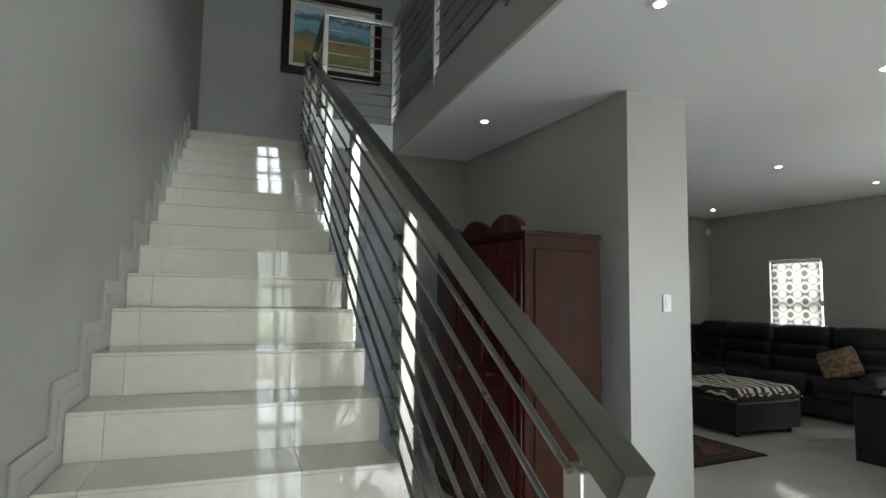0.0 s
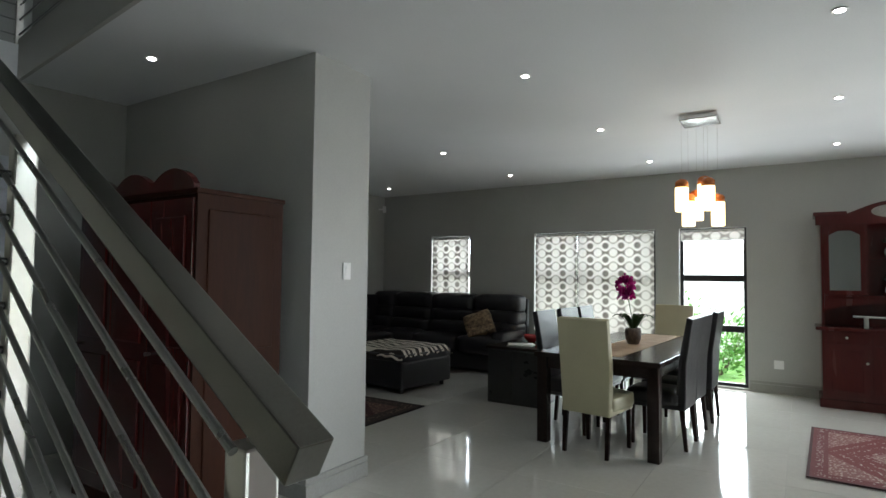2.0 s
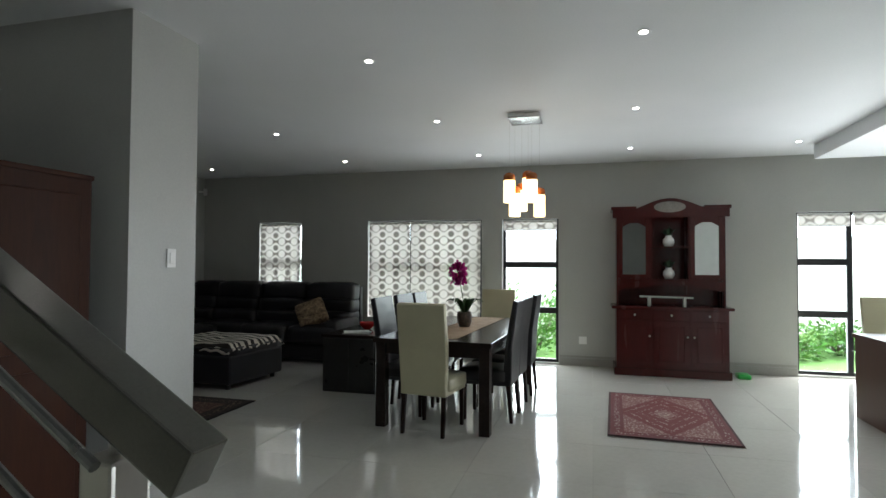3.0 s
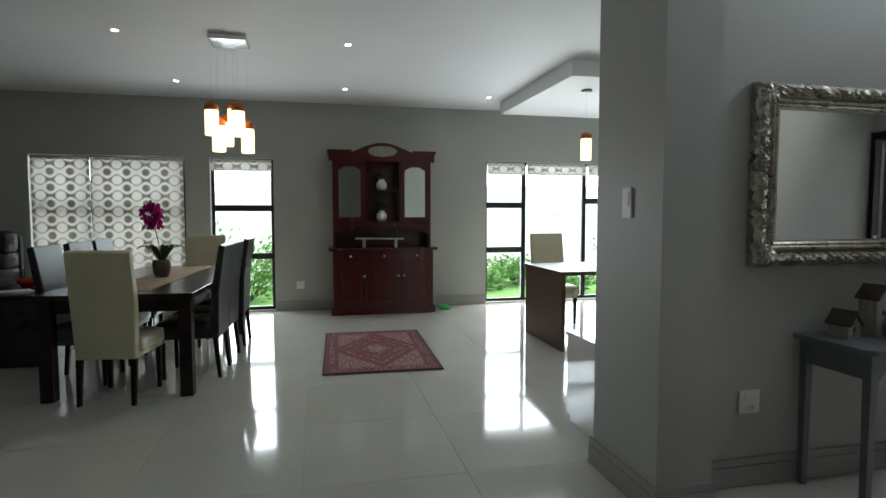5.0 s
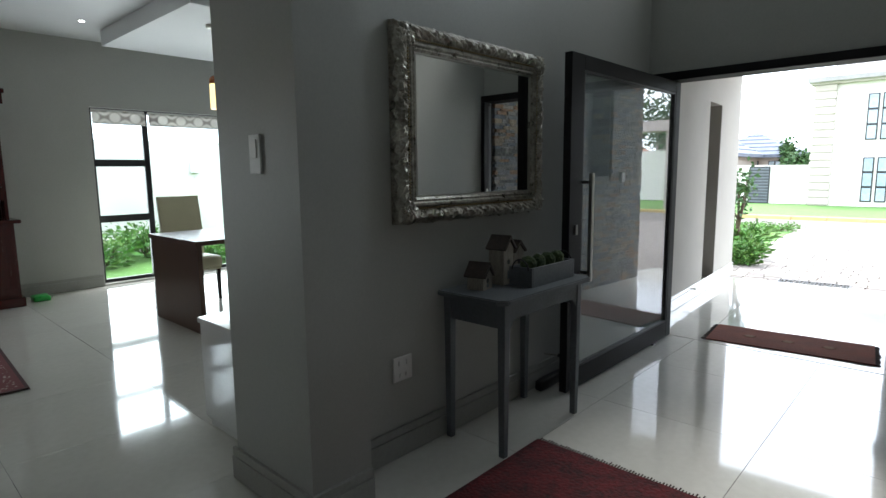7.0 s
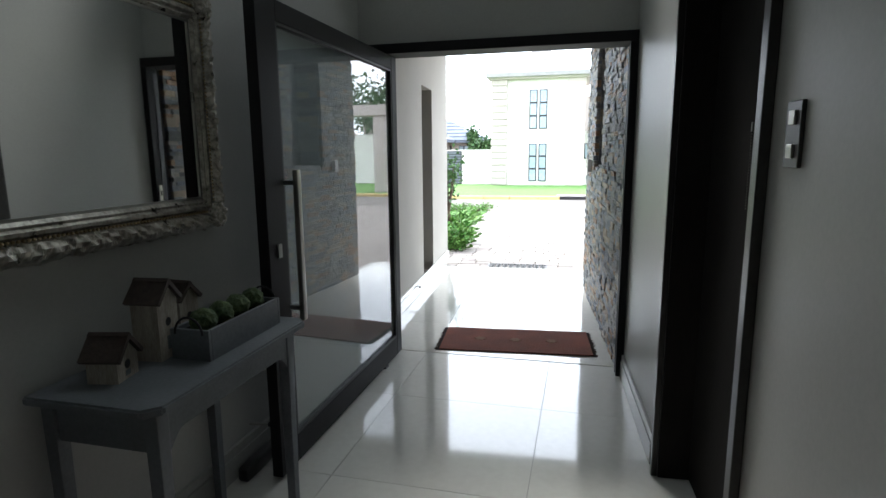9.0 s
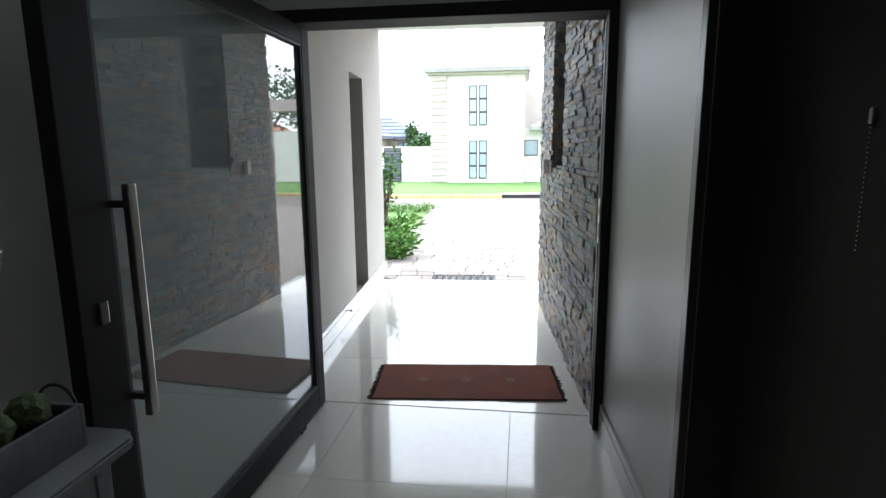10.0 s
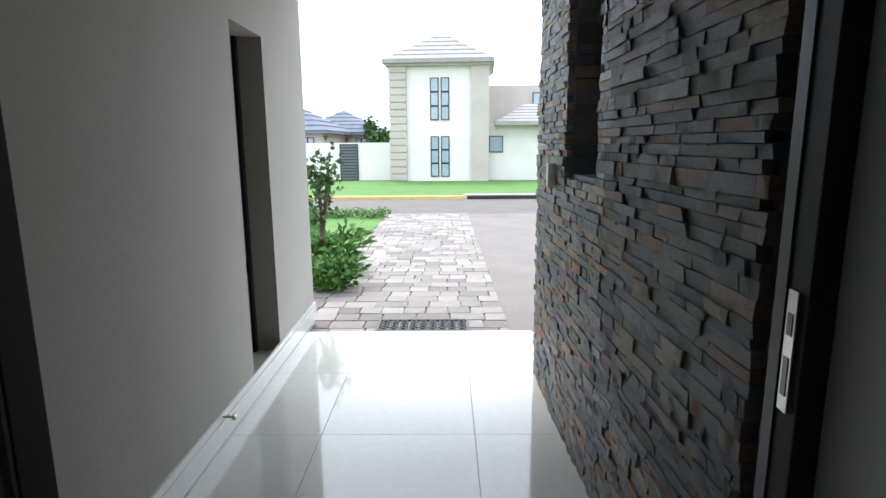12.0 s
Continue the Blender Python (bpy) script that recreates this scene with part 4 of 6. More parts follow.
# rugs
def rug(name, x0, x1, y0, y1, material, fringe_axis, fringe, label, turn=0.0):
    cx, cy = (x0 + x1) / 2, (y0 + y1) / 2
    r = thing(name, pose(cx, cy, 0, 0, 0, turn), label, "rug")
    hx, hy = (x1 - x0) / 2, (y1 - y0) / 2
    bm = bmesh.new()
    bmesh.ops.create_grid(bm, x_segments=24, y_segments=24, size=1.0)
    for v in bm.verts:
        x, y = v.co.x * hx, v.co.y * hy
        v.co = Vector((x, y, 0.012 + 0.002 * noise.noise(Vector((x * 4 + cx, y * 4, 1)))))
    bmesh.ops.solidify(bm, geom=bm.faces[:], thickness=0.009)
    part("woven_field", bm, material, r)
    rn = random.Random(7)
    span = hy if fringe_axis == "x" else hx
    for s in (-1, 1):
        fb = bmesh.new()
        k = -span
        while k < span:
            e = rn.uniform(0.02, 0.04)
            if fringe_axis == "x":
                box(fb, s * hx, s * (hx + e), k, k + 0.005, 0.003, 0.007)
            else:
                box(fb, k, k + 0.005, s * hy, s * (hy + e), 0.003, 0.007)
            k += 0.014
        part("fringe", fb, fringe, r)["kind"] = "stuff"
    return r


DARK_FRINGE = surface("dark_fringe", (0.03, 0.02, 0.02), (0.08, 0.05, 0.04), 9, 90, 0.95)
PALE_FRINGE = surface("pale_fringe", (0.45, 0.40, 0.32), (0.6, 0.55, 0.46), 9, 90, 0.95)
rug("persian_rug", 6.42, 8.12, -1.19, -0.12, rug_weave("persian_red_weave", 0.85, 0.535, (0.15, 0.022, 0.022), (0.13, 0.022, 0.024), (0.56, 0.46, 0.39), 0, 0), "x", DARK_FRINGE, "red patterned rug in front of the hutch", -2)
rug("lounge_rug", 5.22, 6.65, 3.50, 5.1, rug_weave("dark_oriental_weave", 0.715, 0.8, (0.05, 0.012, 0.014), (0.03, 0.018, 0.016), (0.34, 0.24, 0.16), 0, 0), "x", PALE_FRINGE, "dark patterned rug beside the ottoman")
rug("hall_rug", 2.45, 3.54, -2.75, -1.05, surface("crimson_pile", (0.035, 0.006, 0.008), (0.13, 0.013, 0.017), 11, 60, 0.95, bump=0.8), "y", DARK_FRINGE, "crimson rug with dark fringe on the hall floor")

# ---- hutch ----
hutch = thing("hutch", pose(9.28, -1.70, 0) @ Matrix.Diagonal((0.82, 1, 1.03, 1)), "mahogany hutch with glass doors and arched top", "hutch")
W = 1.45
part("base_body", a_box(0.03, 0.66, 0.03, W - 0.03, 0.09, 0.86), MAHOGANY, hutch)
part("plinth", a_box(0.0, 0.67, 0.0, W, 0, 0.10, bevel=0.012), MAHOGANY, hutch)
part("counter", a_box(-0.025, 0.68, -0.03, W + 0.03, 0.862, 0.90, bevel=0.012), MAHOGANY, hutch)
DRAWERS = ((0.05, 0.48), (0.50, 0.95), (0.97, 1.40))
for a, b in DRAWERS:
    d = part("drawer", a_box(0.012, 0.029, a, b, 0.73, 0.85, bevel=0.005), MAHOGANY, hutch)
    part("knob", lathe([(0.006, 0), (0.008, 0.012), (0.015, 0.02), (0.012, 0.028)], 12), STEEL, d).matrix_basis = pose(0.012, (a + b) / 2, 0.79, 0, -90, 0)
    dd = part("door", a_box(0.012, 0.029, a, b, 0.13, 0.715, bevel=0.005), MAHOGANY, hutch)
    part("raised_panel", a_box(0.004, 0.0115, a + 0.07, b - 0.07, 0.20, 0.645, bevel=0.006), MAHOGANY, dd)
    kx = b - 0.03 if a < 0.4 else (a + 0.03 if a > 0.9 else a + 0.03)
    part("knob", lathe([(0.006, 0), (0.008, 0.012), (0.015, 0.02), (0.012, 0.028)], 12), STEEL, dd).matrix_basis = pose(0.012, kx, 0.52, 0, -90, 0)
U = 0.18
part("upper_back", a_box(0.655, 0.67, 0.05, W - 0.05, 0.90, 2.16), MAHOGANY, hutch)
for y0, y1 in ((0.04, 0.065), (W - 0.065, W - 0.04)):
    part("upper_side", a_box(U, 0.655, y0, y1, 0.901, 2.12), MAHOGANY, hutch)
for y0 in (0.47, 0.955):
    part("divider", a_box(U + 0.01, 0.655, y0, y0 + 0.02, 1.24, 2.12), MAHOGANY, hutch)
for z in (1.235, 1.66):
    part("shelf", a_box(U + 0.01, 0.655, 0.066 if z < 1.5 else 0.491, (W - 0.066) if z < 1.5 else 0.954, z, z + 0.02), MAHOGANY, hutch)
valance = [(0.066, 1.22)] + [(0.066 + (W - 0.132) * t / 16, 1.09 + 0.09 * math.sin(math.pi * t / 16)) for t in range(17)] + [(W - 0.066, 1.22)]
part("valance", slab(valance, U + 0.005, U + 0.025, "x"), MAHOGANY, hutch, "arched board above the counter niche")
arch = [(-0.01, 2.06), (-0.01, 2.17)] + [(0.25 + 0.95 * t / 20, 2.17 + 0.14 * math.sin(math.pi * t / 20) ** 1.3) for t in range(21)] + [(W + 0.01, 2.17), (W + 0.01, 2.06)]
part("crest", slab(arch, U - 0.03, U + 0.03, "x"), MAHOGANY, hutch, "arched crest board")
part("cornice", a_box(U - 0.05, 0.67, -0.03, 0.30, 2.165, 2.21, bevel=0.01), MAHOGANY, hutch)
part("cornice", a_box(U - 0.05, 0.67, W - 0.30, W + 0.03, 2.165, 2.21, bevel=0.01), MAHOGANY, hutch)
oval = bmesh.new()
bmesh.ops.create_cone(oval, cap_ends=True, segments=32, radius1=0.2, radius2=0.2, depth=0.008, matrix=pose(U - 0.034, W / 2, 2.195, 0, 90, 0) @ Matrix.Diagonal((0.36, 1, 1, 1)))
part("oval_inlay", oval, surface("inlay_glass", (0.22, 0.2, 0.18), (0.32, 0.3, 0.27), 5, 40, 0.15, bump=0.0), hutch, "oval glass inlay")
CABINET_MIRROR = surface("dim_cabinet_mirror", (0.56, 0.58, 0.57), (0.60, 0.62, 0.61), 1, 10, 0.06, 1.0, 0.0, rough_var=0.01)
for y0, y1 in ((0.066, 0.468), (0.977, W - 0.066)):
    d = part("glass_door", a_box(U - 0.004, U + 0.018, y0, y0 + 0.055, 1.26, 2.06, bevel=0.003), MAHOGANY, hutch, "arched glass cabinet door")
    part("stile", a_box(U - 0.004, U + 0.018, y1 - 0.055, y1, 1.26, 2.06, bevel=0.003), MAHOGANY, d)
    part("rail", a_box(U - 0.004, U + 0.018, y0 + 0.056, y1 - 0.056, 1.26, 1.31, bevel=0.003), MAHOGANY, d)
    top = [(y0 + 0.056, 2.06)] + [(y0 + 0.056 + (y1 - y0 - 0.112) * t / 10, 1.94 + 0.06 * math.sin(math.pi * t / 10)) for t in range(11)] + [(y1 - 0.056, 2.06)]
    part("rail", slab(top, U - 0.004, U + 0.018, "x"), MAHOGANY, d)
    part("pane", a_box(U + 0.004, U + 0.008, y0 + 0.05, y1 - 0.05, 1.305, 1.99), CABINET_MIRROR, d)
vase = solid("vase", lathe([(0.05, 0), (0.075, 0.05), (0.07, 0.1), (0.04, 0.13), (0.045, 0.15)]), WHITE_PLASTIC, "small white vase with foliage in the hutch", "vase")
vase.location = (9.55, -0.975, 1.293)
tuft = bmesh.new()
rnd = random.Random(5)
for k in range(60):
    a, tilt_, l = rnd.uniform(0, 6.28), rnd.uniform(0.1, 1.1), rnd.uniform(0.07, 0.15)
    d = Vector((math.cos(a) * math.sin(tilt_), math.sin(a) * math.sin(tilt_), math.cos(tilt_)))
    s = Vector((-math.sin(a), math.cos(a), 0)) * 0.012
    o = Vector((0, 0, 0.14))
    tuft.faces.new([tuft.verts.new(p) for p in (o, o + d * l * 0.5 + s, o + d * l, o + d * l * 0.5 - s)])
part("foliage", tuft, surface("dark_vase_leaf", (0.015, 0.045, 0.015), (0.03, 0.08, 0.025), 8, 50, 0.5, bump=0.0), vase, "dark green leaves")
vase_b = copy_thing(vase, pose(9.55, -0.975, 1.731))
tray = thing("wine_rest", pose(9.32, -1.2, 0.927), "low chrome stand on the hutch counter", "stand")
part("bar", a_tube((0, -0.05, 0.12), (0, 0.62, 0.13), 0.012), STEEL, tray)
for y in (0.06, 0.5):
    part("support", a_box(-0.03, 0.03, y - 0.02, y + 0.02, 0, 0.122, bevel=0.006), STEEL, tray)
toy = thing("green_toy", pose(9.5, -1.85, 0), "bright green plastic toy on the floor", "toy")
part("body", cushion(-0.10, 0.10, -0.10, 0.06, 0.0, 0.06, 0.01), surface("green_plastic", (0.02, 0.32, 0.05), (0.03, 0.42, 0.08), 6, 50, 0.3, bump=0.0), toy)

# ---- study corner ----
desk = thing("desk", pose(6.75, -4.02, 0), "brown wooden desk with solid end panels", "desk")
part("desktop", a_box(-0.02, 1.02, 0, 1.58, 0.775, 0.815, bevel=0.004), BROWN_WOOD, desk)
part("end_panel", a_box(0.0, 1.0, 1.52, 1.56, 0, 0.774, bevel=0.003), BROWN_WOOD, desk)
part("end_panel", a_box(0.0, 1.0, 0.02, 0.06, 0, 0.774, bevel=0.003), BROWN_WOOD, desk)
GLOSS_WHITE = surface("gloss_white_lacquer", (0.74, 0.75, 0.74), (0.8, 0.81, 0.8), 2, 50, 0.08, bump=0.0, rough_var=0.02)
bench = thing("low_unit", pose(4.60, -3.4, 0), "low gloss white unit beside the column", "cabinet")
part("body", a_box(0, 0.42, 0, 1.70, 0.05, 0.58, bevel=0.004), GLOSS_WHITE, bench)
part("top", a_box(-0.01, 0.43, -0.01, 1.71, 0.582, 0.612, bevel=0.004), GLOSS_WHITE, bench)
part("plinth", a_box(0.02, 0.40, 0.02, 1.68, 0.0, 0.05), GLOSS_WHITE, bench)

# ---- hall console and mirror ----
console = thing("console_table", pose(3.52, -3.27, 0), "slim slate-grey painted console table", "table")
topo = [(0.0, 0.04), (0.04, 0.0), (0.42, 0.0), (0.42, 0.84), (0.04, 0.84), (0.0, 0.80)]
tp = slab(topo, 0.762, 0.788)
bmesh.ops.bevel(tp, geom=tp.edges[:], offset=0.006, segments=2, affect="EDGES")
part("tabletop", tp, GREY_PAINTED, console)
for y, x in ((0.08, 0.03), (0.75, 0.03), (0.08, 0.37), (0.75, 0.37)):
    leg = a_box(x - 0.0, x + 0.045, y - 0.0, y + 0.045, 0, 0.761, bevel=0.004)
    for v in leg.verts:
        if v.co.z < 0.4:
            v.co.x, v.co.y = x + 0.0225 + (v.co.x - x - 0.0225) * 0.72, y + 0.0225 + (v.co.y - y - 0.0225) * 0.72
    part("leg", leg, GREY_PAINTED, console)
apron = [(0.126, 0.761), (0.126, 0.63)] + [(0.126 + 0.06 * t / 5, 0.63 + 0.05 * math.sin(math.pi / 2 * t / 5)) for t in range(1, 6)] + [(0.69 + 0.06 * t / 5, 0.68 - 0.05 * (1 - math.cos(math.pi / 2 * t / 5))) for t in range(6)] + [(0.75, 0.761)]
part("apron", slab(apron, 0.035, 0.055, "x"), GREY_PAINTED, console)
part("apron", slab(apron, 0.39, 0.41, "x"), GREY_PAINTED, console)
part("apron", a_box(0.076, 0.369, 0.09, 0.11, 0.64, 0.761), GREY_PAINTED, console)
part("apron", a_box(0.076, 0.369, 0.765, 0.785, 0.64, 0.761), GREY_PAINTED, console)

mirror = thing("wall_mirror", pose(3.958, -3.335, 1.135), "large mirror in an ornate antique silver frame", "mirror")
MW, MH = 1.18, 0.905
part("glass", a_box(-0.035, -0.02, 0.13, MW - 0.13, 0.13, MH - 0.13), MIRROR, mirror)
part("backing", a_box(-0.018, 0.0, 0.05, MW - 0.05, 0.05, MH - 0.05), DARK_WOOD, mirror)


def moulding(length_, miter=True):
    """One side of the frame, along +y, with a carved wavy profile."""
    bm = bmesh.new()
    n_u, prof = max(int(length_ / 0.006), 8), [(0.0, 0.0), (-0.035, 0.003), (-0.05, 0.012), (-0.064, 0.03), (-0.064, 0.045), (-0.056, 0.06), (-0.044, 0.07), (-0.044, 0.076), (-0.056, 0.085), (-0.056, 0.096), (-0.046, 0.104), (-0.05, 0.112), (-0.036, 0.128)]
    rows = []
    for k in range(n_u + 1):
        u = k / n_u
        row = []
        for i, (dx, w) in enumerate(prof):
            y = w + u * (length_ - 2 * w)
            carve = (0.009 * math.sin(y * 75 + i * 0.9) * math.sin(i * 1.9 + y * 31) + 0.011 * noise.noise(Vector((y * 55, i * 1.7, length_)))) if 0 < i < 6 else 0.0
            row.append(bm.verts.new((dx - carve, y, w + carve * 0.8 * (1 if i < 3 else 0))))
        rows.append(row)
    for a, b in zip(rows, rows[1:]):
        for i in range(len(prof) - 1):
            bm.faces.new((a[i], a[i + 1], b[i + 1], b[i]))
    return bm


part("frame_side", moulding(MW), SILVER, mirror)
part("frame_side", moulding(MW), SILVER, mirror).matrix_basis = pose(0, MW, MH, 180, 0, 0)
part("frame_side", moulding(MH), SILVER, mirror).matrix_basis = pose(0, MW, 0, 90, 0, 0)
part("frame_side", moulding(MH), SILVER, mirror).matrix_basis = pose(0, 0, MH, -90, 0, 0)
part("inner_fillet", a_box(-0.04, -0.034, 0.124, MW - 0.124, 0.122, 0.132), STEEL, mirror)
part("inner_fillet", a_box(-0.04, -0.034, 0.124, MW - 0.124, MH - 0.132, MH - 0.122), STEEL, mirror)
for y0 in (0.122, MW - 0.132):
    part("inner_fillet", a_box(-0.04, -0.034, y0, y0 + 0.010, 0.133, MH - 0.133), STEEL, mirror)
bead = bmesh.new()
bmesh.ops.create_icosphere(bead, subdivisions=1, radius=0.006)
GILT = surface("worn_gilding", (0.22, 0.17, 0.09), (0.48, 0.40, 0.25), 30, 140, 0.4, 0.85, 0.1)
first = part("bead", bead, GILT, mirror, "small gilded bead")
first.location = (-0.058, 0.073, 0.073)
for k in range(1, 70):
    for y, z in ((0.073 + k * 0.0146, 0.073), (0.073 + k * 0.0146, MH - 0.073)):
        twin = new("bead", first.data)
        twin.parent, twin.location = mirror, (-0.05, y, z)
for k in range(1, 50):
    for y in (0.073, MW - 0.073):
        twin = new("bead", first.data)
        twin.parent, twin.location = mirror, (-0.05, y, 0.073 + k * 0.0146)
for k, (y, z) in enumerate(((0.06, 0.06), (MW - 0.06, 0.06), (0.06, MH - 0.06), (MW - 0.06, MH - 0.06))):
    o = bmesh.new()
    bmesh.ops.create_icosphere(o, subdivisions=4, radius=0.05)
    for v in o.verts:
        a, r = math.atan2(v.co.z, v.co.y), v.co.length
        v.co *= 1 + 0.10 * math.sin(7 * a) + 0.2 * noise.noise(v.co * 90 + Vector((k, 0, 0)))
        v.co = Vector((v.co.x * 0.45 - 0.055, v.co.y + y, v.co.z + z))
    part("corner_ornament", o, SILVER, mirror)

# bird houses and a planter on the console
OLD_WOOD = surface("weathered_wood", (0.24, 0.21, 0.17), (0.46, 0.42, 0.36), 6, 50, 0.8, bump=0.2, stretch=(6, 6, 1))
ROOF_DARK = surface("dark_brown_roof", (0.03, 0.02, 0.016), (0.07, 0.05, 0.04), 6, 60, 0.7, bump=0.2)


def bird_house(x, y, w, h, tilt, label):
    b = thing("bird_house", pose(x, y, 0.788, 0, 0, tilt), label, "ornament", "wooden bird houses")
    body = slab([(-w / 2, 0), (w / 2, 0), (w / 2, h), (0, h + w * 0.55), (-w / 2, h)], -w * 0.45, w * 0.45, "x")
    part("body", body, OLD_WOOD, b)
    for s in (-1, 1):
        part("roof", a_box(-w * 0.6, w * 0.6, -0.008, w * 0.86, -0.006, 0.006, m=pose(0, 0, h + w * 0.58, 0, 0, 0) @ pose(0, 0, 0, -47, 0, 0 if s > 0 else 180)), ROOF_DARK, b, "dark pitched roof board")
    part("hole", a_tube((-w * 0.452, 0, h * 0.62), (-w * 0.44, 0, h * 0.62), w * 0.14), BLACK_PLASTIC, b)
    part("window", a_box(-w * 0.455, -w * 0.44, -w * 0.12, w * 0.12, h * 0.15, h * 0.38), GREY_PAINTED, b)


bird_house(3.80, -2.78, 0.10, 0.19, 6, "tall weathered wooden bird house with dark roof")
bird_house(3.82, -2.92, 0.085, 0.16, -4, "weathered wooden bird house with dark roof")
bird_house(3.80, -2.60, 0.10, 0.07, 12, "squat weathered wooden bird house")
planter = thing("planter_box", pose(3.67, -2.98, 0.788), "grey wooden planter box with small round plants", "planter")
for d in ((-0.07, 0.07, -0.21, -0.198, 0, 0.10), (-0.07, 0.07, 0.198, 0.21, 0, 0.10), (-0.07, -0.058, -0.197, 0.197, 0, 0.10), (0.058, 0.07, -0.197, 0.197, 0, 0.10), (-0.057, 0.057, -0.197, 0.197, 0, 0.012)):
    part("board", a_box(*d, bevel=0.002), GREY_PAINTED, planter)
part("soil", a_box(-0.056, 0.056, -0.196, 0.196, 0.013, 0.085), DARK_WOOD, planter)
for s in (-1, 1):
    h = bmesh.new()
    pts = [Vector((0.05 * math.cos(a), s * 0.212, 0.085 + 0.055 * math.sin(a))) for a in [math.pi * t / 10 for t in range(11)]]
    for a, b in zip(pts, pts[1:]):
        tube(h, a, b, 0.004, sides=6)
    part("handle", h, BLACK_METAL, planter)
MOSS = surface("moss_green", (0.03, 0.06, 0.025), (0.10, 0.14, 0.06), 30, 120, 0.9, bump=0.4)
for k in range(4):
    bl = bmesh.new()
    bmesh.ops.create_icosphere(bl, subdivisions=3, radius=0.042)
    for v in bl.verts:
        v.co *= 1 + 0.16 * noise.noise(v.co * 60 + Vector((k, 0, 0)))
        v.co += Vector((0.0, -0.14 + 0.093 * k, 0.108))
    part("plant", bl, MOSS, planter)

# ---- entrance ----
door = thing("door_1", pose(3.76, -5.04, 0), "open black-framed glass pivot entrance door", "door")
door["kind"] = "structure"
DL, DH = 1.68, 2.05
DOOR_BLACK = surface("matte_black_powder_coat", (0.010, 0.010, 0.011), (0.017, 0.017, 0.019), 4, 150, 0.6, 0.0, 0.02)
DOOR_BLACK.node_tree.nodes["Principled BSDF"].inputs["Specular IOR Level"].default_value = 0.2
BEAD = surface("satin_dark_bead", (0.03, 0.03, 0.032), (0.05, 0.05, 0.053), 4, 80, 0.5, 0.2, 0.0)
for a, b, c, d in ((0, 0.095, 0.012, DH), (DL - 0.15, DL, 0.012, DH), (0.096, DL - 0.151, 0.012, 0.14), (0.096, DL - 0.151, DH - 0.085, DH)):
    part("frame", a_box(-0.025, 0.025, a, b, c, d, bevel=0.004), DOOR_BLACK, door)
pane = part("pane", a_box(-0.004, 0.004, 0.095, DL - 0.15, 0.14, DH - 0.085), DOOR_GLASS, door, "tinted reflective glass")
pane.visible_shadow = False
for s in (-1, 1):
    for a, b, c, d in ((0.096, DL - 0.151, DH - 0.097, DH - 0.086), (0.096, DL - 0.151, 0.141, 0.152), (0.096, 0.107, 0.153, DH - 0.098), (DL - 0.162, DL - 0.151, 0.153, DH - 0.098)):
        part("glazing_bead", a_box(s * 0.014 - 0.008, s * 0.014 + 0.008, a, b, c, d), BEAD, door, "dark glazing bead")
    hd = part("handle", a_box(s * 0.085 - 0.012, s * 0.085 + 0.012, DL - 0.165, DL - 0.135, 0.70, 1.36, bevel=0.004), STEEL, door, "long square steel pull handle")
    for z in (0.755, 1.305):
        part("standoff", a_box(s * 0.05 - 0.027, s * 0.05 + 0.027, DL - 0.16, DL - 0.14, z - 0.01, z + 0.01, bevel=0.002), STEEL_DARK, hd)
part("lock", a_box(-0.031, -0.024, DL - 0.095, DL - 0.065, 0.99, 1.05, bevel=0.003), STEEL_DARK, door)
part("floor_bolt", a_box(-0.03, 0.03, 0.30, 0.36, 0.0, 0.013), BLACK_METAL, door)
TRIM_GREY = surface("dark_grey_aluminium", (0.045, 0.044, 0.05), (0.065, 0.063, 0.07), 3, 60, 0.5, 0.3, 0.0)
fm = thing("door_frame", pose(0, 0, 0), "black aluminium entrance door frame", "door frame")
fm["kind"] = "structure"
part("jamb", a_box(2.204, 2.25, -5.01, -4.90, 0, 2.055, bevel=0.003), DOOR_BLACK, fm)
part("jamb", a_box(3.955, 3.983, -5.10, -4.955, 0, 2.055, bevel=0.004), DOOR_BLACK, fm)
part("head", a_box(2.204, 3.958, -5.10, -4.90, 2.056, 2.118, bevel=0.004), DOOR_BLACK, fm)
part("reveal_strip", a_box(2.2505, 2.254, -5.0, -4.965, 0.0, 2.02), TRIM_GREY, fm, "grey aluminium inner strip")
strike = part("strike_plate", a_box(2.2545, 2.257, -4.95, -4.92, 0.98, 1.20, bevel=0.001), STEEL, fm, "steel lock strike plate")
part("bolt_hole", a_box(2.2565, 2.2585, -4.943, -4.927, 1.01, 1.08), BLACK_PLASTIC, strike)
part("bolt_hole", a_box(2.2565, 2.2585, -4.943, -4.927, 1.12, 1.16), BLACK_PLASTIC, strike)
structure("threshold", a_box(WEST, 3.958, -5.17, -5.06, -0.009, 0.003, bevel=0.002), TILE, "pale polished threshold strip in the entrance doorway", "threshold")
stop = thing("door_stop", pose(3.93, -3.6, 0), "black rubber draught stop lying by the wall", "door stop")
part("body", cushion(-0.06, 0.0, -0.3, 0.3, 0.0, 0.07, 0.0), BLACK_PLASTIC, stop)
hook = thing("door_holder", pose(3.945, -3.45, 0.2), "small steel door stop on the wall", "door stop")
part("stem", a_tube((0, 0, 0), (-0.10, 0, 0.01), 0.006), STEEL, hook)
part("tip", a_tube((-0.10, 0, 0.01), (-0.12, 0, 0.012), 0.012), BLACK_PLASTIC, hook)
arch = thing("door_2", HALL, "dark doorway with stepped grey architrave", "door frame")
arch["kind"] = "structure"
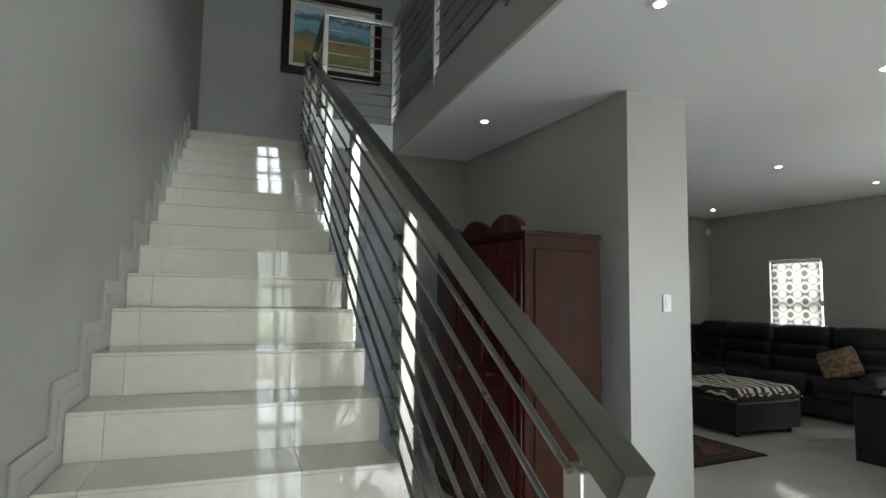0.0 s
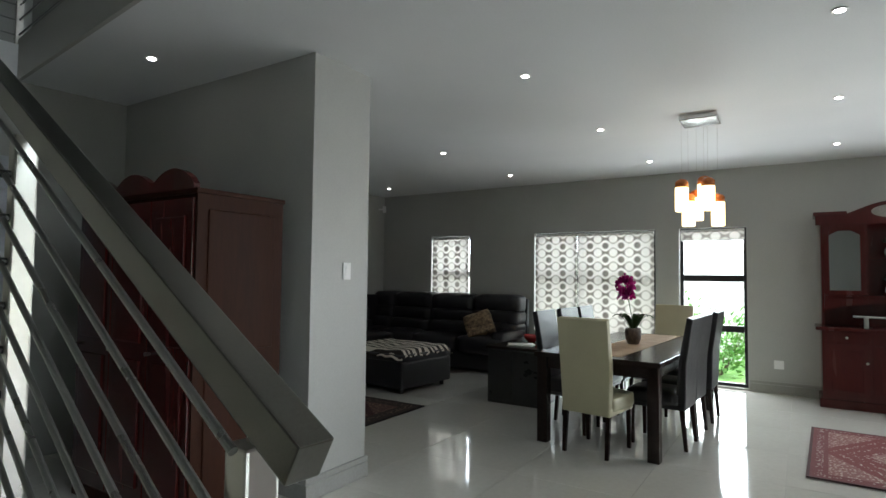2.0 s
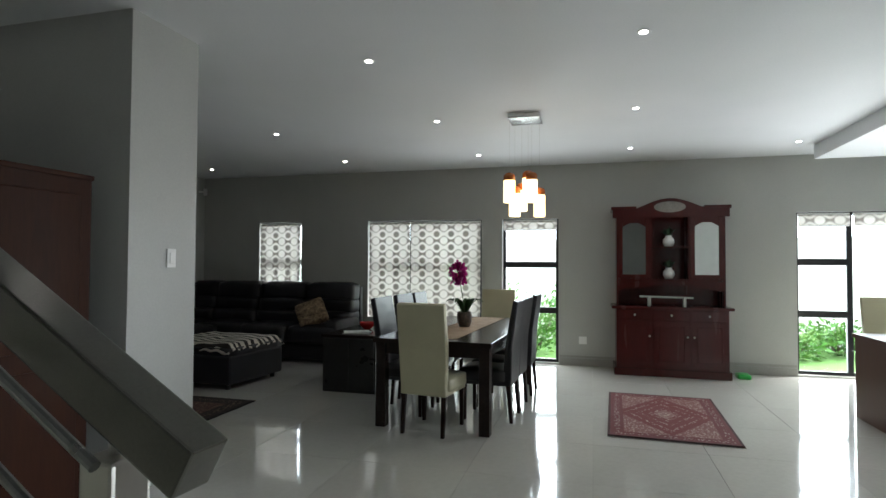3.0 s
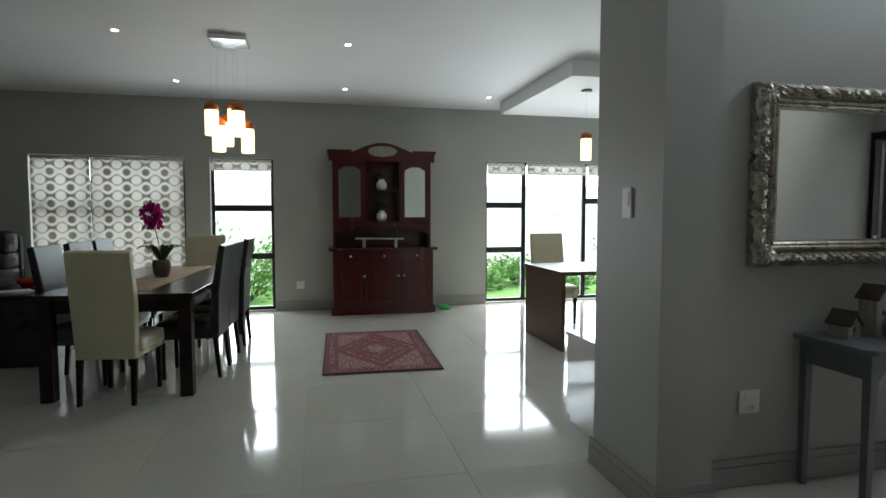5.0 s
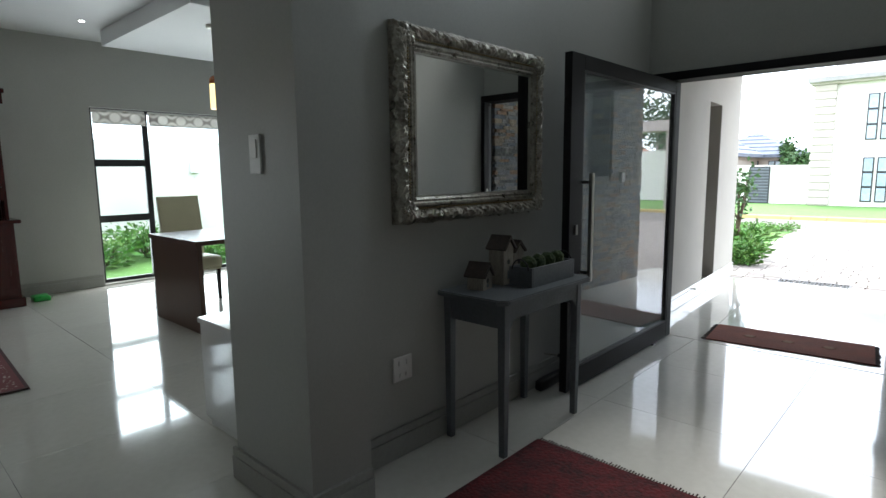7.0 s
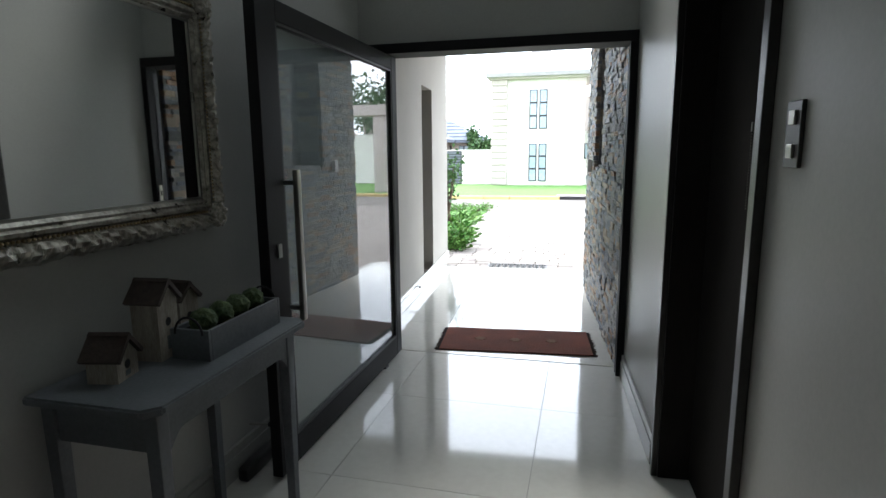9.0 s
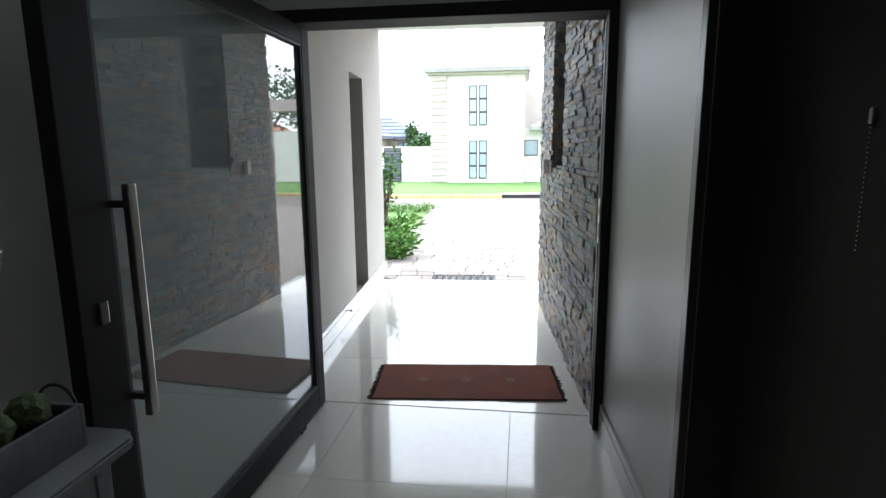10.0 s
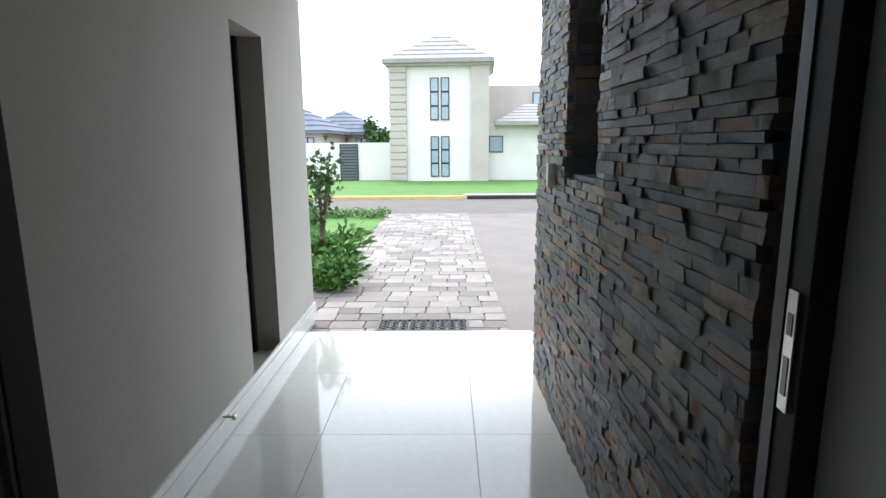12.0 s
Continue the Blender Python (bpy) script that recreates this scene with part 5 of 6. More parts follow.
TRIM = surface("grey_architrave", (0.022, 0.021, 0.02), (0.034, 0.033, 0.031), 3, 60, 0.35, bump=0.0)
for y0, y1 in ((-3.85, -3.771), (-2.889, -2.81)):
    for k in range(3):
        part("architrave", a_box(WEST + 0.001, WEST + 0.015 + 0.006 * k, y0 + 0.027 * k, y0 + 0.027 * k + 0.024, 0, 2.17, bevel=0.003), TRIM, arch)
part("architrave", a_box(WEST + 0.001, WEST + 0.022, -3.77, -2.89, 2.1, 2.17, bevel=0.003), TRIM, arch)
# near-black that stands in for the unlit reveal and room beyond
DOORWAY_SHADE = surface("doorway_shade", (0.013, 0.012, 0.011), (0.02, 0.018, 0.017), 3, 20, 0.85, bump=0.02, stretch=(8, 8, 1))
DOORWAY_SHADE.node_tree.nodes["Principled BSDF"].inputs["Specular IOR Level"].default_value = 0.15
# shade on the reveals, put in as thin black strips
for y0, y1 in ((-3.769, -3.757), (-2.903, -2.891)):
    part("lining", a_box(WEST - 0.168, WEST + 0.001, y0, y1, 0.004, 2.086, bevel=0.002), DOORWAY_SHADE, arch, "black strip for the shade in the doorway reveal")
part("lining", a_box(WEST - 0.168, WEST + 0.001, -3.769, -2.891, 2.087, 2.099, bevel=0.002), DOORWAY_SHADE, arch, "black strip for the shade in the doorway reveal")
# panel across the opening in place of the open room's darkness
leaf = part("door_leaf", a_box(WEST - 0.165, WEST - 0.125, -3.755, -2.905, 0.01, 2.084, bevel=0.003), DOORWAY_SHADE, arch, "nearly black panel standing for the dark room beyond")
chain = bmesh.new()
for k in range(26):
    bmesh.ops.create_icosphere(chain, subdivisions=1, radius=0.0014, matrix=Matrix.Translation((WEST - 0.122, -3.319, 1.478 - 0.0095 * k)))
part("bead_chain", chain, STEEL, leaf, "fine steel bead chain")
part("lock_plate", a_box(WEST - 0.126, WEST - 0.12, -3.325, -3.313, 1.485, 1.515, bevel=0.002), STEEL_DARK, leaf, "small bright lock plate")

# ---- porch ----
# the porch, its path and the street stand turned against the house
PORCH = pose(3.1, -5.06, 0, 0, 0, 3.8) @ pose(-3.1, 5.06, 0)
indoors = set(bpy.data.objects)
bm = bmesh.new()
for a, b, c, d in wall_with_holes(-8.5, -5.12, -0.05, 3.0, [(-7.53, -7.01, 0.09, 2.10)]):
    box(bm, 3.985, 4.26, a, b, c, d)
box(bm, 4.27, 4.40, -7.6, -6.9, 0.05, 2.2)
structure("wall_porch", bm, PORCH_PAINT, "beige rendered porch wall with a tall slot recess", "wall")
slot = thing("window_5", pose(4.135, -7.01, 0.09), "tall dark slit window in the porch recess", "window")
slot["kind"] = "structure"
part("frame", a_box(0.0, 0.05, -0.52, -0.48, 0.0, 2.01), BLACK_METAL, slot)
part("frame", a_box(0.0, 0.05, -0.04, 0.0, 0.0, 2.01), BLACK_METAL, slot)
part("pane", a_box(0.02, 0.03, -0.48, -0.04, 0.0, 2.01), BLACK_PLASTIC, slot, "dark glass")
structure("wall_porch_end", a_box(4.26, 4.42, -5.6, -5.12, 0, CEIL), PORCH_PAINT, "rendered wall end", "wall")
structure("ceiling_porch", a_box(1.8, 4.5, -8.5, -5.14, 2.715, 2.9), CEIL_WHITE, "white porch ceiling", "ceiling")
copy_thing(light, pose(3.05, -7.1, 2.715))
tap = thing("wall_tap", pose(3.985, -6.51, 0.13), "small chrome door hook low on the porch wall", "hook")
part("stem", a_tube((0, 0, 0), (-0.07, 0, 0), 0.006), STEEL, tap)
part("tip", a_tube((-0.07, -0.012, 0), (-0.07, 0.012, 0), 0.012), STEEL, tap)
skirting("baseboard_porch", [(3.983, 3.985, -8.5, -5.14, -1, 0)], TILE, "pale polished tile skirting on the porch wall")
bell = thing("door_bell", pose(2.31, -6.86, 1.29), "small white intercom plate on the stone wall", "intercom")
part("plate", a_box(-0.01, 0.03, -0.03, 0.03, -0.06, 0.06, bevel=0.003), WHITE_PLASTIC, bell)

# stacked stone cladding on the porch wall
def slate(name):
    """Split stone: each piece takes one of the quarry's colours, with veins and rough relief."""
    m = surface(name, (0.55, 0.55, 0.55), (1.0, 0.97, 0.92), 9, 55, 0.5, bump=0.9)
    n, link = m.node_tree.nodes, m.node_tree.links.new
    b = n["Principled BSDF"]
    grain = b.inputs["Base Color"].links[0].from_socket
    info, geo = n.new("ShaderNodeObjectInfo"), n.new("ShaderNodeNewGeometry")
    pick = math_chain(m.node_tree, "FRACT", math_chain(m.node_tree, "ADD", info.outputs["Random"], geo.outputs["Random Per Island"]))
    ramp, mix = n.new("ShaderNodeValToRGB"), n.new("ShaderNodeMix")
    ramp.color_ramp.interpolation = "CONSTANT"
    el = ramp.color_ramp.elements
    el[0].color, el[1].position, el[1].color = (0.229, 0.254, 0.304, 1), 0.92, (0.169, 0.169, 0.178, 1)
    for p, c in ((0.2, (0.355, 0.347, 0.338, 1)), (0.38, (0.287, 0.280, 0.270, 1)), (0.52, (0.481, 0.377, 0.273, 1)), (0.64, (0.321, 0.338, 0.364, 1)), (0.74, (0.429, 0.260, 0.163, 1)), (0.84, (0.473, 0.423, 0.364, 1))):
        el.new(p).color = c
    link(pick, ramp.inputs[0])
    mix.data_type, mix.blend_type, mix.inputs[0].default_value = "RGBA", "MULTIPLY", 1.0
    link(ramp.outputs[0], mix.inputs[6])
    link(grain, mix.inputs[7])
    link(mix.outputs[2], b.inputs["Base Color"])
    return m


SLATE = slate("split_slate")
core = bmesh.new()
for d in ((1.97, 2.215, -7.36, -5.02, -0.05, 1.305), (1.97, 2.215, -7.36, -6.662, 1.305, 2.71), (1.97, 2.215, -6.138, -5.02, 1.305, 2.71), (1.94, 1.985, -6.662, -6.138, 1.305, 2.71)):
    box(core, *d)
stone_wall = structure("wall_stone", core, SLATE, "stacked slate stone cladding wall with a tall slot", "wall")
stone_wall.matrix_world = pose(2.2, -5.02, 0, 0, 0, 1.4) @ pose(-2.2, 5.02, 0)
cut_y0, cut_y1, cut_z = -6.66, -6.14, 1.31
rs = random.Random(11)
near_made, joined = 0, bmesh.new()
z = 0.002
shapes = []
for q in range(40):
    sb = bmesh.new()
    bmesh.ops.create_cube(sb, size=1.0)
    bmesh.ops.subdivide_edges(sb, edges=[e for e in sb.edges if abs((e.verts[0].co - e.verts[1].co).y) > 0.5], cuts=2)
    for v in sb.verts:
        if v.co.x > 0:
            v.co.x += rs.uniform(-0.14, 0.14)
        v.co.z += rs.uniform(-0.03, 0.03)
    sm = bpy.data.meshes.new("stone")
    sb.to_mesh(sm)
    sb.free()
    sm.materials.append(SLATE)
    shapes.append(sm)
while z < 2.69:
    h = rs.choice((0.024, 0.03, 0.035, 0.04, 0.046))
    y = -7.36 - rs.uniform(0, 0.15)
    while y < -5.03:
        w = rs.uniform(0.06, 0.215)
        y0, y1 = max(y, -7.36), min(y + w - 0.003, -5.015)
        y += w
        if y1 - y0 < 0.03:
            continue
        d = rs.choice((0.032, 0.033, 0.034, 0.036, 0.038, 0.042))
        spans = [(y0, y1)]
        if z + h > cut_z and y1 > cut_y0 and y0 < cut_y1:
            spans = [(y0, min(y1, cut_y0)), (max(y0, cut_y1), y1)]
        for a, b in spans:
            if b - a < 0.02:
                continue
            m = Matrix.Translation((2.216 + d / 2, (a + b) / 2, z + h / 2)) @ Matrix.Diagonal((d, b - a, h - 0.0025, 1))
            if near_made < 300 and a > -6.1 and 0.5 < z < 2.1:
                ob = new("stone", rs.choice(shapes))
                ob.parent, ob.matrix_basis = stone_wall, m
                near_made += 1
            else:
                joined.from_mesh(rs.choice(shapes))
                joined.verts.ensure_lookup_table()
                bmesh.ops.transform(joined, matrix=m, verts=joined.verts[-16:])
    z += h
z = cut_z
while z < 2.66:
    h = rs.choice((0.05, 0.058, 0.066, 0.08))
    deep = 0.014 + rs.uniform(0, 0.012)
    sx = rs.choice((0.228, 0.14))
    for xa, xb in ((1.988, 1.988 + sx), (1.992 + sx, 2.216)):
        if xb - xa > 0.03:
            ob = new("stone", rs.choice(shapes))
            ob.parent, ob.matrix_basis = stone_wall, Matrix.Translation(((xa + xb) / 2, cut_y0 + deep / 2, z + h / 2)) @ Matrix.Diagonal((xb - xa, deep, h - 0.006, 1)) @ pose(0, 0, 0, 0, 0, 90)
    z += h
rest = part("stones", joined, SLATE, stone_wall)
rest["kind"] = "stuff"

# ---- mats ----
RUST = surface("rust_red_pile", (0.135, 0.032, 0.018), (0.225, 0.058, 0.032), 5, 80, 0.95, bump=0.5)
mat = rug("door_mat", 2.38, 3.48, -5.68, -5.16, RUST, "x", DARK_FRINGE, "rust-red rug mat on the porch threshold", 1.8)
for k in range(3):
    part("rosette", slab([(0.05 * math.cos(a) * (1 if i % 2 else 0.6), 0.05 * math.sin(a) * (1 if i % 2 else 0.6)) for i, a in enumerate([math.pi * t / 8 for t in range(16)])], 0.0125, 0.0145), surface("tan_rosette", (0.17, 0.075, 0.04), (0.24, 0.11, 0.06), 20, 90, 0.95), mat).matrix_basis = pose(-0.27 + 0.27 * k, 0, 0)
scraper = thing("scraper_mat", pose(3.06, -8.4, -0.036), "black rubber scraper mat on the paving", "door mat")
for x, y, a, b in ((0, -0.145, 0.76, 0.02), (0, 0.145, 0.76, 0.02), (-0.37, 0, 0.02, 0.27), (0.37, 0, 0.02, 0.27)):
    part("border", a_box(x - a / 2, x + a / 2, y - b / 2, y + b / 2, 0, 0.012), BLACK_PLASTIC, scraper)
for i in range(9):
    for k in range(4):
        sc = lathe([(0.022, 0.0), (0.022, 0.009), (0.034, 0.009), (0.034, 0.0)], 10)
        bmesh.ops.transform(sc, matrix=pose(-0.32 + 0.08 * i, -0.1 + 0.066 * k, 0.001), verts=sc.verts)
        part("scroll", sc, BLACK_PLASTIC, scraper)


# ---- ground and street ----
def ground_z(y):
    return -0.05 if y > -9 else -0.05 - 0.0185 * (-9 - y)


def sheet(x0, x1, y0, y1, lift, nx=2, ny=24):
    bm = bmesh.new()
    rows = []
    for k in range(ny + 1):
        y = y0 + (y1 - y0) * k / ny
        rows.append([bm.verts.new((x0 + (x1 - x0) * i / nx, y, ground_z(y) + lift)) for i in range(nx + 1)])
    for a, b in zip(rows, rows[1:]):
        for i in range(nx):
            bm.faces.new((a[i], a[i + 1], b[i + 1], b[i]))
    return bm


GRASS = surface("mown_grass", (0.055, 0.14, 0.02), (0.10, 0.22, 0.04), 1.2, 60, 0.9, bump=0.6)
ASPHALT = surface("worn_tar", (0.095, 0.083, 0.074), (0.155, 0.137, 0.122), 1.5, 90, 0.85, bump=0.3)
PAVER = varied(surface("sandstone_paver", (0.20, 0.178, 0.16), (0.285, 0.254, 0.23), 2, 50, 0.85, bump=0.3), 0.32, 0.02)
KERB = surface("yellow_painted_kerb", (0.46, 0.34, 0.12), (0.56, 0.44, 0.2), 2, 40, 0.8, bump=0.2)
EARTH = surface("bare_earth", (0.12, 0.09, 0.06), (0.2, 0.15, 0.11), 2, 50, 0.95, bump=0.5)
gm = bmesh.new()
rows = []
for y in (60, 20, -5.0, -7.0, -9, -20, -40, -80, -250, -900):
    rows.append([gm.verts.new((x, y, ground_z(max(y, -60)) - 0.02)) for x in (-900, -80, 0, 80, 900)])
for a, b in zip(rows, rows[1:]):
    for i in range(4):
        gm.faces.new((a[i], a[i + 1], b[i + 1], b[i]))
structure("ground", gm, EARTH, "sandy earth around the house", "ground")
structure("lawn", sheet(4.28, 16, -8.7, -16.9, 0.0), GRASS, "mown green lawn beside the path", "lawn")
structure("road", sheet(-40, 40, -17.4, -21.9, -0.012), ASPHALT, "worn tar street", "road")
structure("driveway", sheet(-6, 2.35, -8.0, -17.4, -0.006), surface("brown_tar_drive", (0.15, 0.13, 0.115), (0.21, 0.185, 0.165), 1.5, 60, 0.85, bump=0.3), "worn brown driveway surface", "driveway")
structure("far_verge", sheet(-40, 40, -22.15, -36.0, 0.06), GRASS, "mown verge across the street", "lawn")
far_kerb = thing("kerb", pose(0, 0, 0), "painted concrete kerb along the far verge", "kerb")
far_kerb["kind"] = "structure"
for k in range(60):
    part("kerb_stone", a_box(-30 + k, -29.01 + k, -22.15, -21.9, ground_z(-22) - 0.1, ground_z(-22) + 0.10, bevel=0.02), KERB, far_kerb)
drain = thing("storm_drain", pose(1.0, -21.98, ground_z(-22)), "dark slotted storm drain in the kerb", "drain")
part("lid", a_box(-1.4, 1.3, -0.35, 0.06, 0.101, 0.135, bevel=0.01), surface("concrete", (0.3, 0.28, 0.26), (0.4, 0.38, 0.35), 3, 50, 0.9, bump=0.2), drain)
part("slot", a_box(-1.3, 1.2, 0.06, 0.09, -0.05, 0.1), BLACK_PLASTIC, drain)

paving = structure("pavement", sheet(2.35, 4.27, -8.17, -17.3, -0.008), EARTH, "cobbled sandstone driveway path", "pavement")
brick_mesh = []
for q in range(6):
    pb = a_box(-0.5, 0.5, -0.5, 0.5, -0.5, 0.5)
    for v in pb.verts:
        v.co.x += rs.uniform(-0.03, 0.03)
        v.co.y += rs.uniform(-0.03, 0.03)
    pm = bpy.data.meshes.new("paver")
    pb.to_mesh(pm)
    pb.free()
    pm.materials.append(PAVER)
    brick_mesh.append(pm)
far_pavers = bmesh.new()
y, count, row = -8.175, 0, 0
while y > -17.2:
    x = 2.36 + (0.0 if row % 2 else -0.12)
    while x < 4.25:
        w = rs.choice((0.2, 0.2, 0.3))
        a, b = max(x, 2.355), min(x + w - 0.014, 4.265)
        x += w
        if b - a < 0.05:
            continue
        m = Matrix.Translation(((a + b) / 2, y - 0.1, ground_z(y - 0.1) - 0.008 + rs.uniform(-0.003, 0.003))) @ Matrix.Diagonal((b - a, 0.186, 0.03, 1))
        if count < 300:
            ob = new("paver", rs.choice(brick_mesh))
            ob.parent, ob.matrix_basis = paving, m
            count += 1
        else:
            far_pavers.from_mesh(rs.choice(brick_mesh))
            far_pavers.verts.ensure_lookup_table()
            bmesh.ops.transform(far_pavers, matrix=m, verts=far_pavers.verts[-8:])
    y -= 0.2
    row += 1
part("pavers", far_pavers, PAVER, paving)["kind"] = "stuff"


# ---- planting ----
LEAF = varied(surface("shrub_leaf", (0.06, 0.15, 0.025), (0.14, 0.29, 0.06), 5, 40, 0.55, bump=0.0), 0.35, 0.02)
TREE_LEAF = varied(surface("tree_leaf", (0.03, 0.075, 0.02), (0.06, 0.13, 0.035), 3, 30, 0.7, bump=0.0), 0.35, 0.02)
BARK = surface("bark", (0.07, 0.05, 0.035), (0.14, 0.1, 0.07), 6, 40, 0.9, bump=0.4)


def leaves(count, place, length_, width, seed):
    """Many bent leaf blades; place(rng) gives a point and an outward direction."""
    rn = random.Random(seed)
    verts, faces = [], []
    for _ in range(count):
        p, d = place(rn)
        d = Vector(d).normalized()
        s = d.cross(Vector((rn.uniform(-1, 1), rn.uniform(-1, 1), rn.uniform(-0.4, 1)))).normalized() * width * rn.uniform(0.7, 1.2)
        ln = length_ * rn.uniform(0.6, 1.3)
        k = len(verts)
        mid = Vector(p) + d * ln * 0.5
        tip = Vector(p) + d * ln + Vector((0, 0, -0.25 * ln))
        verts += [tuple(p), tuple(mid + s), tuple(tip), tuple(mid - s)]
        faces.append((k, k + 1, k + 2, k + 3))
    me = bpy.data.meshes.new("leaves")
    me.from_pydata(verts, [], faces)
    bm_ = bmesh.new()
    bm_.from_mesh(me)
    bpy.data.meshes.remove(me)
    return bm_


def shrub(name, x, y, r, h, count, label, seed, length_=0.10, width=0.02, z0=None):
    base = ground_z(y) if z0 is None else z0
    s = thing(name, pose(x, y, base - 0.02), label, "shrub")
    rn = random.Random(seed)
    stems = bmesh.new()
    tips = []
    for _ in range(9):
        a, l = rn.uniform(0, 6.28), rn.uniform(0.5, 1.0)
        e = Vector((r * l * math.cos(a), r * l * math.sin(a), h * rn.uniform(0.55, 0.95)))
        tips.append(e)
        tube(stems, (0, 0, 0), e, 0.012, 0.004, sides=5)
    part("stems", stems, BARK, s)

    def place(g):
        e = g.choice(tips) * g.uniform(0.25, 1.0)
        p = e + Vector((g.gauss(0, r * 0.28), g.gauss(0, r * 0.28), g.gauss(0, h * 0.12)))
        p.z = max(p.z, 0.03)
        return p, (p.x + g.gauss(0, 0.2), p.y + g.gauss(0, 0.2), abs(p.z) * 0.6 + 0.1)

    part("foliage", leaves(count, place, length_, width, seed + 1), LEAF, s)
    return s


shrub("shrub", 4.08, -9.75, 0.28, 0.36, 1300, "leafy green shrub beside the path", 21)
shrub("shrub", 4.25, -10.5, 0.34, 0.52, 900, "leafy green shrub with broad blades", 22, 0.22, 0.03)
shrub("shrub", 5.1, -11.2, 0.5, 0.8, 1300, "leafy green shrub by the lawn", 23, 0.16, 0.025)
for k, (x, y) in enumerate(((4.6, -16.6), (5.3, -16.75), (6.0, -16.6), (6.8, -16.8))):
    shrub("border_plant", x, y, 0.4, 0.22, 500, "low grey-green border plant at the lawn edge", 30 + k, 0.10, 0.015)


def tree(x, y, h, spread, seed, label, count=1500, size=0.28):
    z0 = ground_z(max(y, -60))
    t = thing("tree", pose(x, y, z0 - 0.03), label, "tree")
    rn = random.Random(seed)
    trunk = bmesh.new()
    tube(trunk, (0, 0, 0), (0.05, 0.03, h * 0.45), h * 0.03, h * 0.018, sides=9)
    limbs = []
    for _ in range(8):
        a, u = rn.uniform(0, 6.28), rn.uniform(0.3, 0.46)
        e = Vector((spread * rn.uniform(0.3, 0.8) * math.cos(a), spread * rn.uniform(0.3, 0.8) * math.sin(a), h * rn.uniform(0.55, 0.92)))
        tube(trunk, (0.04, 0.02, h * u), e, h * 0.012, h * 0.004, sides=6)
        limbs.append(e)
    part("trunk", trunk, BARK, t)

    def place(g):
        e = g.choice(limbs)
        p = e + Vector((g.gauss(0, spread * 0.25), g.gauss(0, spread * 0.25), g.gauss(0, h * 0.09)))
        return p, (g.uniform(-1, 1), g.uniform(-1, 1), g.uniform(-0.3, 1))

    part("crown", leaves(count, place, size, size * 0.35, seed + 5), TREE_LEAF, t)


tree(4.22, -10.2, 1.5, 0.24, 41, "young slender tree beside the porch", 260, 0.09)
tree(8.2, -44, 3.9, 0.5, 42, "slim dark conifer behind the boundary wall", 900)
tree(6.9, -40, 2.9, 1.0, 43, "green bushy tree behind the boundary wall", 1500)
tree(17, -46, 6.5, 2.2, 44, "green tree beyond the street", 2200)

for ob in list(bpy.data.objects):
    if ob not in indoors and ob.parent is None:
        ob.matrix_basis = PORCH @ ob.matrix_basis

# ---- buildings across the street ----
HW = surface("white_house_render", (0.69, 0.655, 0.62), (0.77, 0.735, 0.70), 1.2, 60, 0.85, bump=0.1)
HG = surface("beige_house_render", (0.42, 0.375, 0.335), (0.50, 0.45, 0.405), 1.2, 60, 0.85, bump=0.1)
ROOF = surface("grey_concrete_tile", (0.25, 0.24, 0.235), (0.34, 0.33, 0.32), 2, 30, 0.8, bump=0.2)
ROOF_BLUE = surface("blue_grey_roof", (0.11, 0.13, 0.165), (0.17, 0.19, 0.235), 2, 30, 0.9, bump=0.2)
WIN_GLASS = surface("house_window_glass", (0.26, 0.33, 0.38), (0.38, 0.45, 0.50), 0.7, 6, 0.12, bump=0.0)
G = ground_z(-33)


def hip_roof(x0, x1, y0, y1, z0, h, over, courses=6):
    bm = bmesh.new()
    x0, x1, y0, y1 = x0 - over, x1 + over, y0 - over, y1 + over
    inset = min(x1 - x0, y1 - y0) / 2
    box(bm, x0, x1, y0, y1, z0 - 0.18, z0)
    for k in range(courses):
        a, b = k / courses, (k + 1) / courses
        i0, i1 = inset * a, inset * min(b + 0.02, 1.0)
        lo = [bm.verts.new(p) for p in ((x0 + i0, y0 + i0, z0 + h * a + 0.03), (x1 - i0, y0 + i0, z0 + h * a + 0.03), (x1 - i0, y1 - i0, z0 + h * a + 0.03), (x0 + i0, y1 - i0, z0 + h * a + 0.03))]
        hi = [bm.verts.new(p) for p in ((x0 + i1, y0 + i1, z0 + h * b), (x1 - i1, y0 + i1, z0 + h * b), (x1 - i1, y1 - i1, z0 + h * b), (x0 + i1, y1 - i1, z0 + h * b))]
        dn = [bm.verts.new(v.co - Vector((0, 0, 0.05))) for v in lo]
        for q in range(4):
            bm.faces.new((lo[q], lo[(q + 1) % 4], hi[(q + 1) % 4], hi[q]))
            bm.faces.new((dn[q], dn[(q + 1) % 4], lo[(q + 1) % 4], lo[q]))
    bmesh.ops.recalc_face_normals(bm, faces=bm.faces)
    return bm


def house_window(parent, x0, x1, z0, z1, y, cols, rows_):
    w = part("window", a_box(x0, x1, y + 0.0, y + 0.05, z0, z1), BLACK_METAL, parent)
    for i in range(cols):
        for k in range(rows_):
            a, b = x0 + (x1 - x0) * i / cols, x0 + (x1 - x0) * (i + 1) / cols
            c, d = z0 + (z1 - z0) * k / rows_, z0 + (z1 - z0) * (k + 1) / rows_
            part("pane", a_box(a + 0.05, b - 0.05, y + 0.04, y + 0.065, c + 0.05, d - 0.05), WIN_GLASS, w)


villa = thing("villa", pose(1.04, 0, 0), "white two-storey villa with tower and hipped tile roof", "house")
part("wall", a_box(1.75, 6.35, -37.6, -33.2, G - 0.3, 5.35), HW, villa, "white rendered tower")
